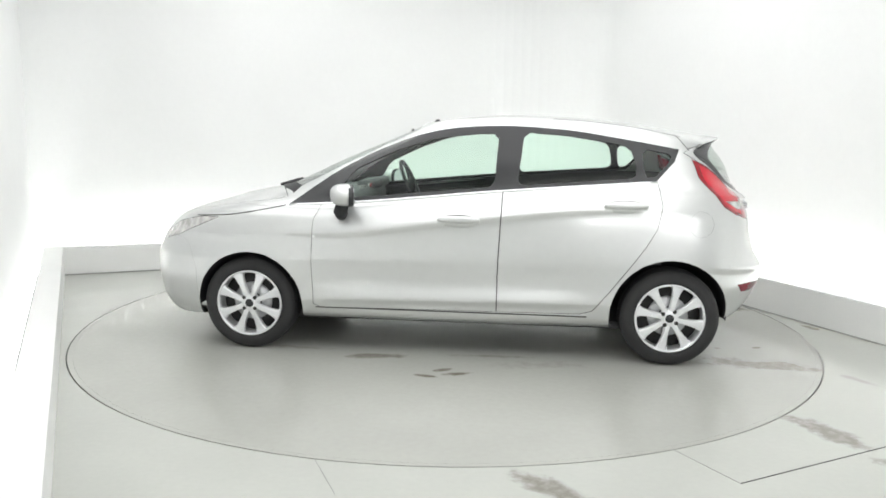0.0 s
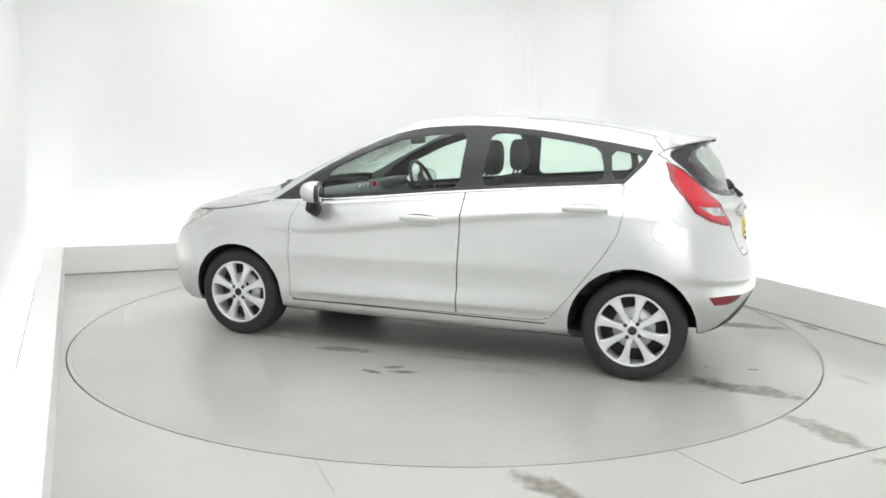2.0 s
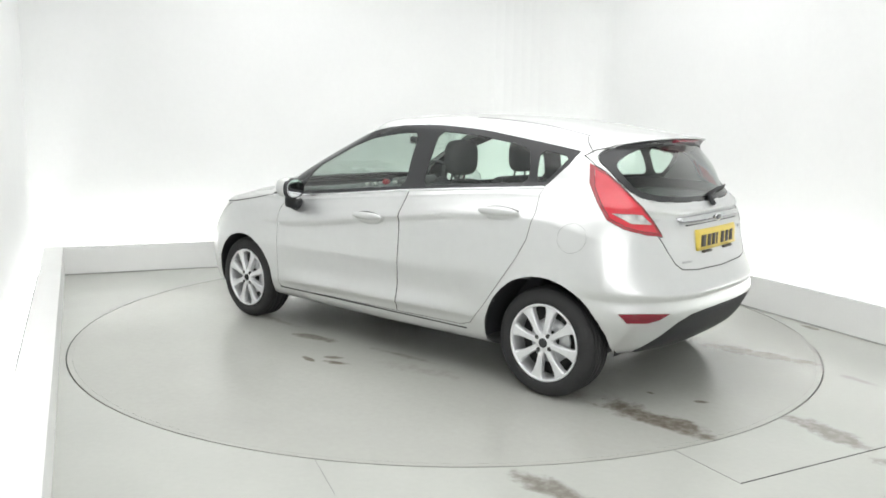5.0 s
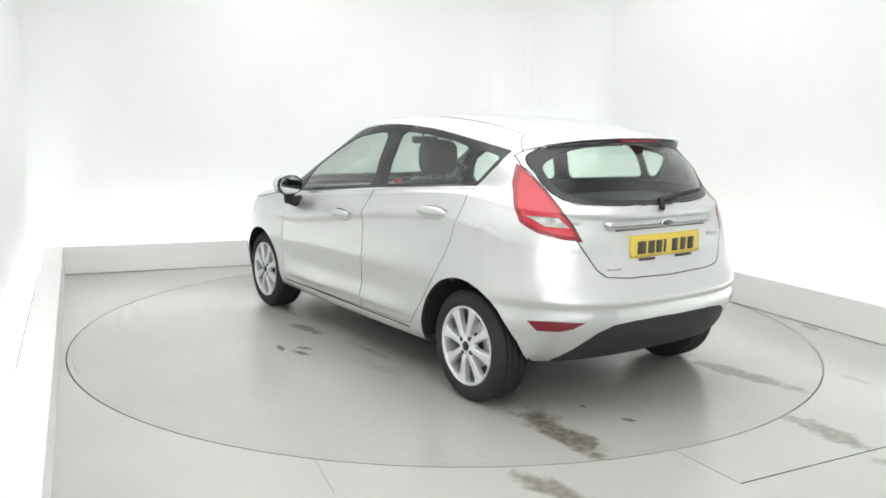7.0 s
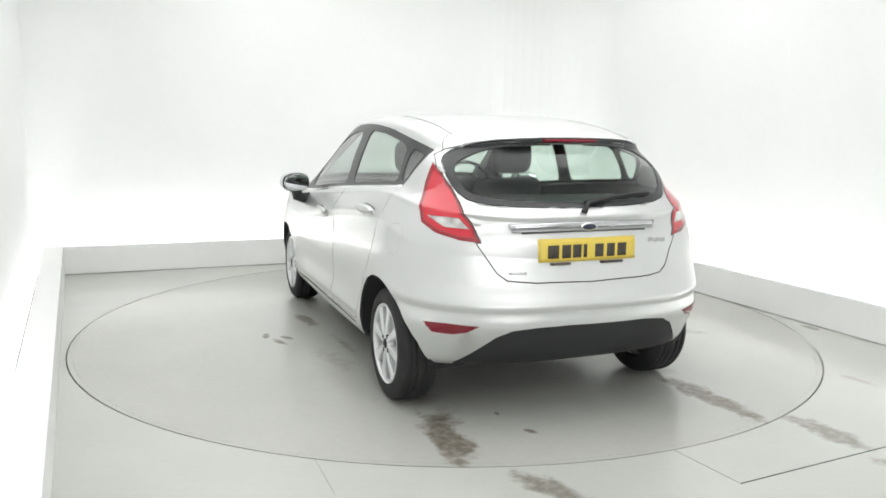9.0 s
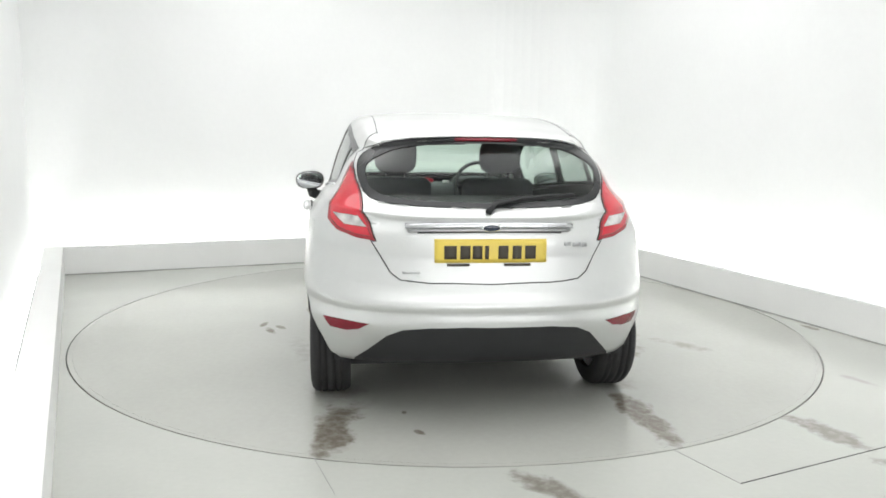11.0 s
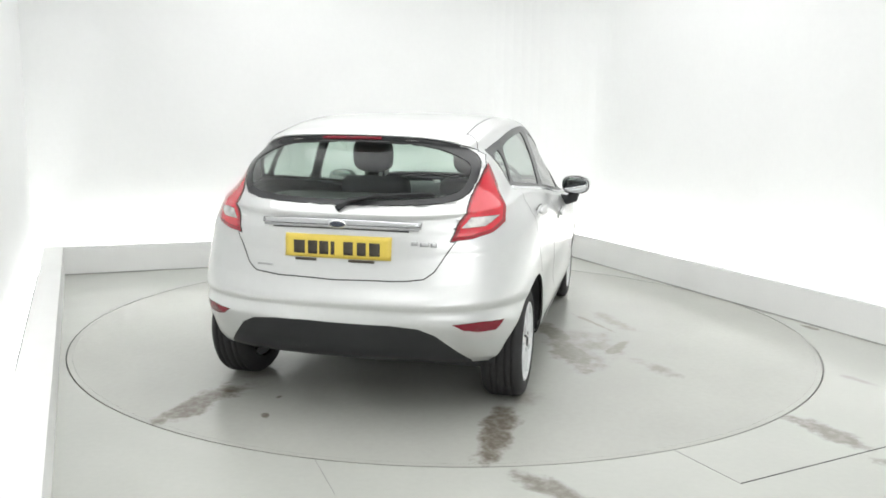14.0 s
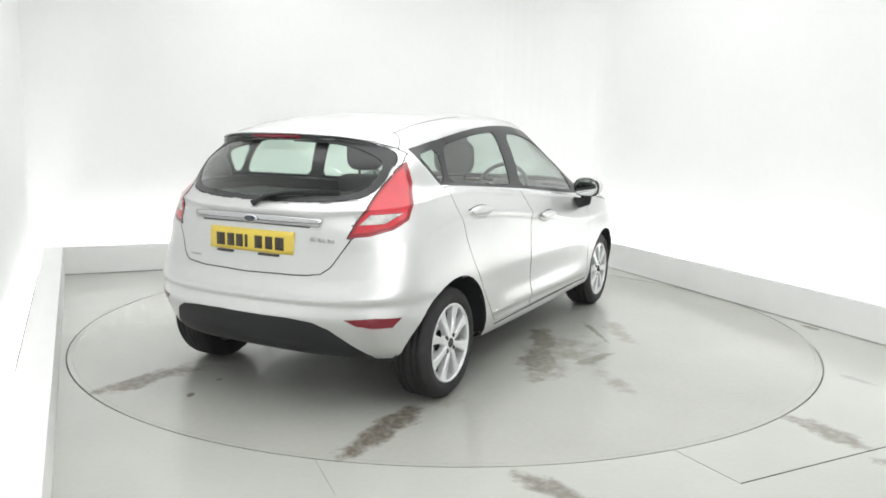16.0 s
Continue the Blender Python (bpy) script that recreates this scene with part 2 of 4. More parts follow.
def studio():
    bm = bmesh.new()
    n = 128
    inner = [bm.verts.new(((RING + 0.004) * math.cos(2 * math.pi * i / n), (RING + 0.004) * math.sin(2 * math.pi * i / n), 0)) for i in range(n)]
    mid = [bm.verts.new((4.2 * math.cos(2 * math.pi * i / n), 4.2 * math.sin(2 * math.pi * i / n), 0)) for i in range(n)]
    outer = [bm.verts.new((14 * math.cos(2 * math.pi * i / n), 14 * math.sin(2 * math.pi * i / n), 0)) for i in range(n)]
    for p, q in ((inner, mid), (mid, outer)):
        for i in range(n):
            bm.faces.new((p[i], q[i], q[(i + 1) % n], p[(i + 1) % n]))
    tagged(link_mesh("floor", bm, FLOOR, smooth=False), "pale grey painted studio floor with damp stains", kind="structure")
    bm = lathe([(RING - 0.03, -0.02), (RING + 0.03, -0.02)], n)
    tagged(link_mesh("floor_joint", bm, JOINT, smooth=False), "dark gap round the turntable", kind="structure")
    u = (CR - CL).normalized()
    back = Vector((-u.y, u.x, 0))
    r = (RF - CR).normalized()
    right = Vector((-r.y, r.x, 0))
    if right.dot(u) < 0:
        right = -right
    l = (LF - CL).normalized()
    left = Vector((l.y, -l.x, 0))
    if left.dot(u) > 0:
        left = -left
    gap = 0.3
    far_l, far_r = CL + back * gap, CR + back * gap + right * gap
    # back and side wall in one sheet that is rounded in the corner
    rad = 1.0
    centre = far_r - u * rad + r * rad
    line = [far_l + left * 0.3, far_l + (far_r - far_l) * 0.4] + [centre + back * rad * math.cos(a) + right * rad * math.sin(a) for a in [math.pi / 2 * k / 16 for k in range(17)]] + [RF + right * gap, RF + right * gap + r * 6.5]
    bm = bmesh.new()
    cols = []
    for k, p in enumerate(line):
        d = (line[min(k + 1, len(line) - 1)] - line[max(k - 1, 0)]).normalized()
        o = Vector((-d.y, d.x, 0)) * 0.15
        cols.append([bm.verts.new(q + Vector((0, 0, z))) for q, z in ((p, -0.02), (p, HEIGHT), (p + o, HEIGHT), (p + o, -0.02))])
    for p, q in zip(cols, cols[1:]):
        for k in range(4):
            bm.faces.new((p[k], p[(k + 1) % 4], q[(k + 1) % 4], q[k]))
    bm.faces.new(cols[0]), bm.faces.new(cols[-1])
    bmesh.ops.recalc_face_normals(bm, faces=bm.faces[:])
    tagged(link_mesh("wall_back", bm, WALL, smooth=False), "white studio wall with rounded corner, washed with light from below", kind="structure")
    wall("wall_left", CL + left * 0.26 + back * gap, LF + left * 0.26, 0.15, -0.02, HEIGHT, WALL, "white studio side wall", left)
    wall("plinth_left", CL - l * 0.05, LF, 0.15, 0, 0.25, PLINTH, "low off-white ledge along the side wall", left)
    wall("ledge_gap", CL + left * 0.151 + l * 1.3, CL + left * 0.151 + l * 3.8, 0.0055, 0.05, 0.252, LINE_GREY, "thin dark gap behind the ledge", left)
    wall("plinth_back", CL, CR, 0.05, 0, 0.25, PLINTH, "low off-white plinth before the back wall", back)
    wall("plinth_right", CR, RF + r * 2, 0.05, 0, 0.25, PLINTH, "low off-white plinth beside the turntable", right)
    for nm, a, c, side in (("plinth_joint", CL, CR, back), ("plinth_joint", CR, RF + r * 2, right)):
        wall(nm, a - side * 0.004, c - side * 0.004, 0.006, -0.002, 0.008, LINE_GREY, "thin grey line at the foot of the plinth", side)
    # strips that wash the walls from behind the plinths
    for nm, a, b, side in (("strip_light", CL + u * 0.1, CR + u * 0.1, back), ("strip_light", CL + l * 0.1 + left * 0.065, CL + l * 5.6 + left * 0.065, left), ("strip_light", CR + r * 0.1, RF + r * 2, right)):
        bm = tube([a + side * 0.14 + Vector((0, 0, 0.08)), b + side * 0.14 + Vector((0, 0, 0.08))], 0.02)
        tagged(link_mesh(nm, bm, GLOW), "white strip light lying behind the low plinth", "strip light", "strip lights")
    for a, c, w in (((0.99, -2.205), (1.16, -2.52), 0.002), ((1.16, -2.52), (1.96, -2.12), 0.005), ((1.96, -2.12), (2.9, -1.65), 0.005), ((-0.53, -2.345), (-0.40, -2.66), 0.0015)):
        a, c = Vector((*a, 0)), Vector((*c, 0))
        d = (c - a).normalized()
        bm = block(0, (c - a).length, -w / 2, w / 2, -0.004, 0.0015, 0, Matrix.Translation(a) @ pose(0, 0, 0, 0, 0, math.degrees(math.atan2(d.y, d.x))))
        tagged(link_mesh("floor_seam", bm, SEAM if w > 0.004 else LINE_GREY, smooth=False), "thin dark seam of a floor hatch", kind="structure")
    bm = block(-9, 9, -12, 6, HEIGHT, HEIGHT + 0.1)
    tagged(link_mesh("ceiling", bm, WALL, smooth=False), "white studio ceiling", kind="structure")
    # closing walls behind the camera
    wall("wall_front", Vector((-4, -10.3, 0)), Vector((9, -10.3, 0)), 0.15, -0.02, HEIGHT, WALL, "white wall at the studio's open end", (0, -1, 0))


studio()
# Unseen lamps; the front one is added to brighten the car by bounce.
area_lamp("ceiling_softbox", look((0.0, -1.0, 3.25), (0.0, -1.0, 0)), 4.4, 6.2, 85, (1.0, 0.995, 1.0))
area_lamp("front_fill", look((1.8, -7.2, 1.9), (1.6, -6.0, 3.3)), 5.0, 1.2, 95, (1.0, 0.995, 1.0))

# ---------------------------------------------------------------- turntable
turntable = new("turntable")
tagged(turntable, "round pale grey turntable set flush in the floor, tyre marked", "turntable")
part("disc", lathe([(0.0001, 0.0), (0.5, 0.0), (1.2, 0.0), (RING - 0.034, 0.0)], 160), DISC, turntable, smooth=False)
part("edge_band", lathe([(RING - 0.0335, -0.02), (RING - 0.0335, 0.0), (RING - 0.004, 0.0), (RING - 0.003, -0.03)], 160), DISC, turntable, "painted steel edge band", smooth=False)

# ---------------------------------------------------------------- car body surface
WHEELBASE, TYRE = 2.489, 0.282
AXLES = (1.2445, -1.2445)


def curve(points):
    """A smooth monotone line through (x, value) pairs."""
    pts = sorted(points)
    xs, ys = [p[0] for p in pts], [p[1] for p in pts]
    n = len(xs)
    d = [(ys[i + 1] - ys[i]) / (xs[i + 1] - xs[i]) for i in range(n - 1)]
    m = [d[0] if n > 1 else 0] + [0 if d[i - 1] * d[i] <= 0 else 2 * d[i - 1] * d[i] / (d[i - 1] + d[i]) for i in range(1, n - 1)] + [d[-1] if n > 1 else 0]

    def f(x):
        if x <= xs[0]:
            return ys[0]
        if x >= xs[-1]:
            return ys[-1]
        i = max(k for k in range(n - 1) if xs[k] <= x)
        h = xs[i + 1] - xs[i]
        t = (x - xs[i]) / h
        return ((1 + 2 * t) * ys[i] + t * h * m[i]) * (1 - t) ** 2 + (ys[i + 1] * (3 - 2 * t) - (1 - t) * h * m[i + 1]) * t * t
    return f


NF, NS, NR = 14, 110, 20


def ring(xf, xr, cf, cr, width, height, n=2.8, nr=2.8):
    """One level line round the car's left half, from the nose to the tail."""
    w, z = curve(width), curve(height)
    out = []
    for i in range(NF):
        a = math.pi / 2 * i / NF
        x = xf - cf * (1 - math.cos(a) ** (2 / n))
        out.append((x, w(x) * math.sin(a) ** (2 / n), z(x)))
    for i in range(NS):
        x = (xf - cf) + (xr + cr - xf + cf) * i / (NS - 1)
        out.append((x, w(x), z(x)))
    for i in range(1, NR + 1):
        a = math.pi / 2 * i / NR
        x = xr + cr * (1 - math.sin(a) ** (2 / nr))
        out.append((x, w(x) * max(math.cos(a), 0) ** (2 / nr), z(x)))
    return out


RINGS = []
RINGS.append(ring(1.78, -1.62, 0.5, 0.35, [(1.9, 0.70), (0, 0.76), (-1.7, 0.70)], [(1.8, 0.19), (0.8, 0.20), (-0.9, 0.20), (-1.7, 0.27)]))  # underside
RINGS.append(ring(1.91, -1.74, 0.55, 0.45, [(1.9, 0.75), (1.2, 0.81), (0, 0.825), (-1.2, 0.815), (-1.8, 0.74)], [(1.9, 0.18), (0.8, 0.235), (-0.9, 0.24), (-1.3, 0.26), (-1.8, 0.275)]))  # foot of the sills
RINGS.append(ring(1.985, -1.82, 0.6, 0.5, [(1.9, 0.77), (1.2, 0.84), (0.4, 0.853), (-0.5, 0.853), (-1.2, 0.845), (-1.8, 0.75)], [(1.95, 0.27), (0.8, 0.325), (-0.9, 0.35), (-1.8, 0.36)]))  # lower crease
RINGS.append(ring(2.02, -1.868, 0.62, 0.52, [(1.9, 0.78), (1.2, 0.855), (0.4, 0.837), (-0.4, 0.837), (-1.2, 0.86), (-1.8, 0.775)], [(1.95, 0.42), (0.8, 0.43), (-0.9, 0.45), (-1.8, 0.47)]))  # middle of the doors
RINGS.append(ring(2.015, -1.873, 0.65, 0.52, [(1.9, 0.78), (1.2, 0.86), (0.4, 0.842), (-0.4, 0.842), (-1.2, 0.86), (-1.8, 0.778)], [(1.95, 0.55), (0.8, 0.56), (-0.9, 0.57), (-1.3, 0.57), (-1.8, 0.555)]))  # widest line
RINGS.append(ring(1.98, -1.826, 0.68, 0.52, [(1.9, 0.77), (1.2, 0.85), (0.4, 0.839), (-0.4, 0.836), (-1.2, 0.846), (-1.5, 0.824), (-1.8, 0.775)], [(1.95, 0.64), (0.8, 0.655), (0, 0.735), (-0.8, 0.802), (-1.2, 0.785), (-1.5, 0.71), (-1.8, 0.638)]))  # under the shoulder
RINGS.append(ring(1.94, -1.785, 0.70, 0.50, [(1.9, 0.76), (1.2, 0.84), (0.4, 0.851), (-0.4, 0.848), (-1.0, 0.838), (-1.25, 0.828), (-1.5, 0.812), (-1.8, 0.77)], [(1.9, 0.70), (0.8, 0.718), (0, 0.812), (-0.9, 0.900), (-1.2, 0.897), (-1.5, 0.835), (-1.8, 0.765)]))  # shoulder crease
RINGS.append(ring(1.85, -1.775, 0.72, 0.50, [(1.9, 0.72), (1.2, 0.82), (0.4, 0.822), (-0.4, 0.815), (-1.2, 0.79), (-1.5, 0.785), (-1.75, 0.755)], [(1.85, 0.775), (1.4, 0.825), (0.8, 0.805), (0, 0.875), (-0.9, 0.956), (-1.2, 0.962), (-1.5, 0.91), (-1.8, 0.85)]))  # over the shoulder
RINGS.append(ring(1.50, -1.766, 0.45, 0.50, [(1.5, 0.70), (1.2, 0.77), (0.9, 0.79), (0.4, 0.79), (-0.4, 0.78), (-1.2, 0.757), (-1.5, 0.75), (-1.7, 0.705)], [(1.5, 0.89), (1.2, 0.875), (0.85, 0.865), (0.3, 0.908), (-0.3, 0.958), (-1.1, 1.022), (-1.5, 0.985), (-1.75, 0.95)]))  # bonnet and haunches
RINGS.append(ring(1.19, -1.70, 0.26, 0.48, [(1.19, 0.72), (0.9, 0.75), (0.4, 0.762), (-0.3, 0.752), (-1.15, 0.693), (-1.45, 0.695), (-1.7, 0.655)], [(1.19, 0.958), (1.0, 0.905), (0.6, 0.912), (-0.27, 0.995), (-1.15, 1.065), (-1.45, 1.06), (-1.7, 1.005)]))  # waist
RINGS.append(ring(0.75, -1.635, 0.27, 0.46, [(0.72, 0.66), (0.4, 0.69), (-0.3, 0.69), (-1.15, 0.648), (-1.45, 0.642), (-1.6, 0.61)], [(0.72, 1.155), (0.5, 1.10), (0.2, 1.145), (-0.3, 1.19), (-1.1, 1.17), (-1.4, 1.165), (-1.65, 1.16)]))  # half up the windows
RINGS.append(ring(0.33, -1.555, 0.24, 0.40, [(0.33, 0.59), (0.1, 0.608), (-0.3, 0.612), (-0.95, 0.60), (-1.3, 0.585), (-1.6, 0.54)], [(0.33, 1.335), (0.15, 1.325), (-0.09, 1.357), (-0.29, 1.363), (-0.62, 1.345), (-0.95, 1.30), (-1.28, 1.245), (-1.4, 1.245), (-1.57, 1.285)]))  # top of the windows
RINGS.append(ring(0.24, -1.575, 0.24, 0.36, [(0.3, 0.54), (-0.3, 0.56), (-1.3, 0.53), (-1.6, 0.50)], [(0.25, 1.372), (0, 1.392), (-0.3, 1.402), (-0.65, 1.39), (-1.0, 1.355), (-1.3, 1.300), (-1.45, 1.275), (-1.6, 1.302)]))  # roof edge
RINGS.append(ring(0.12, -1.55, 0.2, 0.30, [(0.2, 0.36), (-1.6, 0.34)], [(0.12, 1.393), (-0.05, 1.412), (-0.3, 1.427), (-0.63, 1.42), (-1.0, 1.388), (-1.3, 1.342), (-1.45, 1.322), (-1.58, 1.306)]))  # roof
RINGS.append(ring(-0.05, -1.45, 0.2, 0.30, [(0.1, 0.10), (-1.6, 0.10)], [(0.1, 1.408), (-0.05, 1.418), (-0.3, 1.434), (-0.63, 1.427), (-1.0, 1.395), (-1.3, 1.353), (-1.58, 1.315)]))  # roof
RINGS.append(ring(-0.15, -1.35, 0.2, 0.30, [(0.1, 0.0), (-1.6, 0.0)], [(0.1, 1.408), (-0.05, 1.42), (-0.3, 1.436), (-0.63, 1.429), (-1.0, 1.397), (-1.3, 1.355), (-1.58, 1.315)]))  # roof ridge


def crease(line, x0, x1, dy, dz):
    """A second line close by, which folds the door skin sharply between x0 and x1."""
    out = []
    for x, y, z in line:
        k = min(max((x1 - x) / 0.4, 0), max((x - x0) / 0.4, 0), 1)
        k = k * k * (3 - 2 * k)
        out.append((x, y + dy * k - 0.0004, z + dz * k + (0.0015 if dz > 0 else -0.0015)))
    return out


def fold(line, dx, dz, half):
    """A second line close by, which folds the tail alone, within half of the middle."""
    out = []
    for x, y, z in line:
        k = min(max((-1.3 - x) / 0.3, 0), 1) * min(max((half - y) / 0.12, 0), 1)
        k = k * k * (3 - 2 * k)
        out.append((x + dx * k, y - 0.0004 - 0.35 * dx * k * min(y / 0.3, 1), z + dz * k - 0.0015))
    return out


RINGS.insert(8, fold(RINGS[8], 0.012, -0.014, 0.60))
RINGS.insert(6, crease(RINGS[6], -1.12, 1.05, -0.009, -0.020))
RINGS.insert(4, fold(RINGS[4], 0.011, -0.014, 1.0))
RINGS.insert(2, crease(RINGS[2], -0.9, 0.85, -0.011, -0.010))
ROWS = (2, 3, 1, 5, 5, 1, 4, 4, 1, 5, 6, 1, 6, 9, 10, 3, 5, 5, 2)


def skin(first=0, last=len(RINGS) - 1, inset=0.0):
    """The car's outer surface between two level lines, both halves, as a bmesh."""
    def lines():
        for k in range(first, last):
            p0, p1, p2, p3 = (np.array(RINGS[min(max(k + d, 0), len(RINGS) - 1)]) for d in (-1, 0, 1, 2))
            l0, l1, l2 = (np.maximum(np.linalg.norm(b - a, axis=1), 1e-4)[:, None] ** 0.5 for a, b in ((p0, p1), (p1, p2), (p2, p3)))
            m1 = (p2 - p1) if k == 0 else l1 * ((p1 - p0) / l0 - (p2 - p0) / (l0 + l1) + (p2 - p1) / l1)
            m2 = (p2 - p1) if k == len(RINGS) - 2 else l1 * ((p2 - p1) / l1 - (p3 - p1) / (l1 + l2) + (p3 - p2) / l2)
            for i in range(ROWS[k]):
                t = i / ROWS[k]
                yield (2 * t ** 3 - 3 * t * t + 1) * p1 + (t ** 3 - 2 * t * t + t) * m1 + (3 * t * t - 2 * t ** 3) * p2 + (t ** 3 - t * t) * m2
        yield np.array(RINGS[last])
    bm = bmesh.new()
    grid = []
    for line in lines():
        left = [bm.verts.new((x, max(y, 0.0), z)) for x, y, z in line]
        right = [bm.verts.new((x, -max(y, 0.0), z)) for x, y, z in line]
        grid.append(left + right[::-1])
    for a, b in zip(grid, grid[1:]):
        n = len(a)
        for i in range(n):
            bm.faces.new((a[i], a[(i + 1) % n], b[(i + 1) % n], b[i]))
    bmesh.ops.remove_doubles(bm, verts=bm.verts[:], dist=0.0006)
    bmesh.ops.recalc_face_normals(bm, faces=bm.faces[:])
    bm.normal_update()
    if inset:
        moved = [(v, v.co - v.normal * inset) for v in bm.verts]
        for v, c in moved:
            v.co = c
    return bm

from mathutils.bvhtree import BVHTree

HULL = BVHTree.FromBMesh(skin())


def side_y(x, z):
    """How far out the car's flank lies at that place."""
    hit = HULL.ray_cast(Vector((x, 2.0, z)), Vector((0, -1, 0)))[0]
    return hit.y if hit else 0.8


def tail_x(y, z):
    hit = HULL.ray_cast(Vector((-3.0, y, z)), Vector((1, 0, 0)))[0]
    return hit.x if hit else -1.75


def roof_z(x, y):
    hit = HULL.ray_cast(Vector((x, y, 3.0)), Vector((0, 0, -1)))[0]
    return hit.z if hit else 1.38


UP = Vector((0, 0, 1))
VIEWS = {"side": (Vector((1, 0, 0)), UP), "rear": (Vector((0, 1, 0)), UP), "top": (Vector((1, 0, 0)), Vector((0, 1, 0))),
         "corner_l": (Vector((0.8, 0.6, 0)), UP), "corner_r": (Vector((0.8, -0.6, 0)), UP),
         "nose_l": (Vector((-0.8, 0.6, 0)), UP), "nose_r": (Vector((-0.8, -0.6, 0)), UP)}


def inside(p, poly):
    hit = False
    for (ax, ay), (bx, by) in zip(poly, poly[1:] + poly[:1]):
        if (ay > p[1]) != (by > p[1]) and p[0] < (bx - ax) * (p[1] - ay) / (by - ay) + ax:
            hit = not hit
    return hit


def rounded(poly, times=2, most=0.03):
    """Cuts the corners of an outline."""
    for _ in range(times):
        out = []
        for (ax, ay), (bx, by) in zip(poly, poly[1:] + poly[:1]):
            k = min(0.22, most / max(math.hypot(bx - ax, by - ay), 1e-6))
            out += [(ax * (1 - k) + bx * k, ay * (1 - k) + by * k), (ax * k + bx * (1 - k), ay * k + by * (1 - k))]
        poly, most = out, most * 0.35
    return poly


def circle(cx, cy, r, n=44):
    return [(cx + r * math.cos(2 * math.pi * i / n), cy + r * math.sin(2 * math.pi * i / n)) for i in range(n)]


def mirrored(half):
    """A closed outline from its half with positive first coordinate, from top middle to bottom middle."""
    return half + [(-a, b) for a, b in reversed(half) if abs(a) > 1e-6]


def along(points, n):
    """n places on a smooth line z(x)."""
    f = curve(points)
    x0, x1 = points[0][0], points[-1][0]
    return [(x0 + (x1 - x0) * i / (n - 1), f(x0 + (x1 - x0) * i / (n - 1))) for i in range(n)]


BELT = [(1.0, 0.884), (0.6, 0.911), (-0.27, 0.995), (-1.15, 1.062)]
CANT = [(1.0, 0.888), (0.717, 1.092), (0.383, 1.255), (0.148, 1.329), (-0.087, 1.359), (-0.288, 1.365), (-0.62, 1.347), (-0.95, 1.30), (-1.285, 1.243)]
SURROUND = along(BELT, 10)[::-1] + along(CANT, 22)[0:] + [(-1.25, 1.17)]


FRONT_PANE = rounded([(0.73, 0.922), (0.63, 1.09), (0.38, 1.208), (0.15, 1.283), (-0.09, 1.315), (-0.235, 1.319), (-0.215, 1.012), (0.2, 0.973)], 1)
REAR_PANE = rounded([(-0.35, 1.022), (-0.385, 1.33), (-0.62, 1.314), (-0.88, 1.277), (-1.0, 1.25), (-1.03, 1.15), (-1.03, 1.075)], 1)
QUARTER = rounded([(-1.085, 1.08), (-1.065, 1.245), (-1.245, 1.215), (-1.20, 1.15), (-1.14, 1.085)], 1)
FRONT_DOOR = [(0.80, 0.896), (0.845, 0.80), (0.853, 0.55), (0.842, 0.30), (0.80, 0.279), (0.3, 0.284), (-0.247, 0.289), (-0.25, 0.6), (-0.268, 0.993), (0.0, 0.969), (0.3, 0.940), (0.6, 0.910)]
REAR_DOOR = [(-0.268, 0.994), (-0.25, 0.6), (-0.247, 0.289), (-0.73, 0.2945), (-0.80, 0.315), (-0.90, 0.44), (-1.0, 0.575), (-1.083, 0.69), (-1.145, 0.80), (-1.172, 0.93), (-1.15, 1.062), (-0.8, 1.041), (-0.5, 1.016)]
TAIL_LAMP = [(-0.715, 1.187), (-0.785, 1.147), (-0.872, 1.07), (-0.952, 0.99), (-1.015, 0.915), (-1.062, 0.842), (-0.98, 0.851), (-0.866, 0.880), (-0.783, 0.923), (-0.740, 1.0), (-0.710, 1.09)]
LAMP_LENS = [(-0.885 + (a + 0.885) * 0.86, 0.99 + (z - 0.99) * 0.87) for a, z in TAIL_LAMP]
LAMP_CLEAR = [(-0.805, 0.955), (-0.955, 0.948), (-1.008, 0.90), (-0.90, 0.908)]
REFLECTOR = [(-0.845, 0.484), (-0.96, 0.486), (-1.105, 0.478), (-1.05, 0.447), (-0.98, 0.435), (-0.89, 0.437)]
HEAD_LAMP = [(-0.66, 0.80), (-0.80, 0.80), (-1.06, 0.745), (-1.18, 0.67), (-1.13, 0.635), (-0.98, 0.67), (-0.78, 0.75)]
REAR_GLASS = mirrored([(0, 1.292), (0.12, 1.291), (0.32, 1.287), (0.45, 1.272), (0.535, 1.243), (0.572, 1.215), (0.590, 1.180), (0.590, 1.12), (0.570, 1.062), (0.535, 1.028), (0.475, 1.010), (0.30, 0.998), (0.12, 0.992), (0, 0.990)])
CLEAR_GLASS = mirrored([(0, 1.278), (0.30, 1.270), (0.43, 1.245), (0.535, 1.195), (0.560, 1.16), (0.550, 1.10), (0.525, 1.060), (0.45, 1.034), (0.28, 1.020), (0, 1.012)])
TAILGATE = mirrored([(0, 1.302), (0.45, 1.285), (0.55, 1.25), (0.592, 1.222), (0.612, 1.17), (0.60, 1.05), (0.545, 0.85), (0.50, 0.78), (0.455, 0.705), (0.41, 0.672), (0.30, 0.662), (0, 0.656)])
REAR_GLASS, CLEAR_GLASS = rounded(REAR_GLASS, 1), rounded(CLEAR_GLASS, 1)
DIFFUSER = mirrored([(0, 0.472), (0.28, 0.47), (0.40, 0.458), (0.47, 0.425), (0.53, 0.365), (0.61, 0.285), (0.63, 0.10), (0, 0.10)])
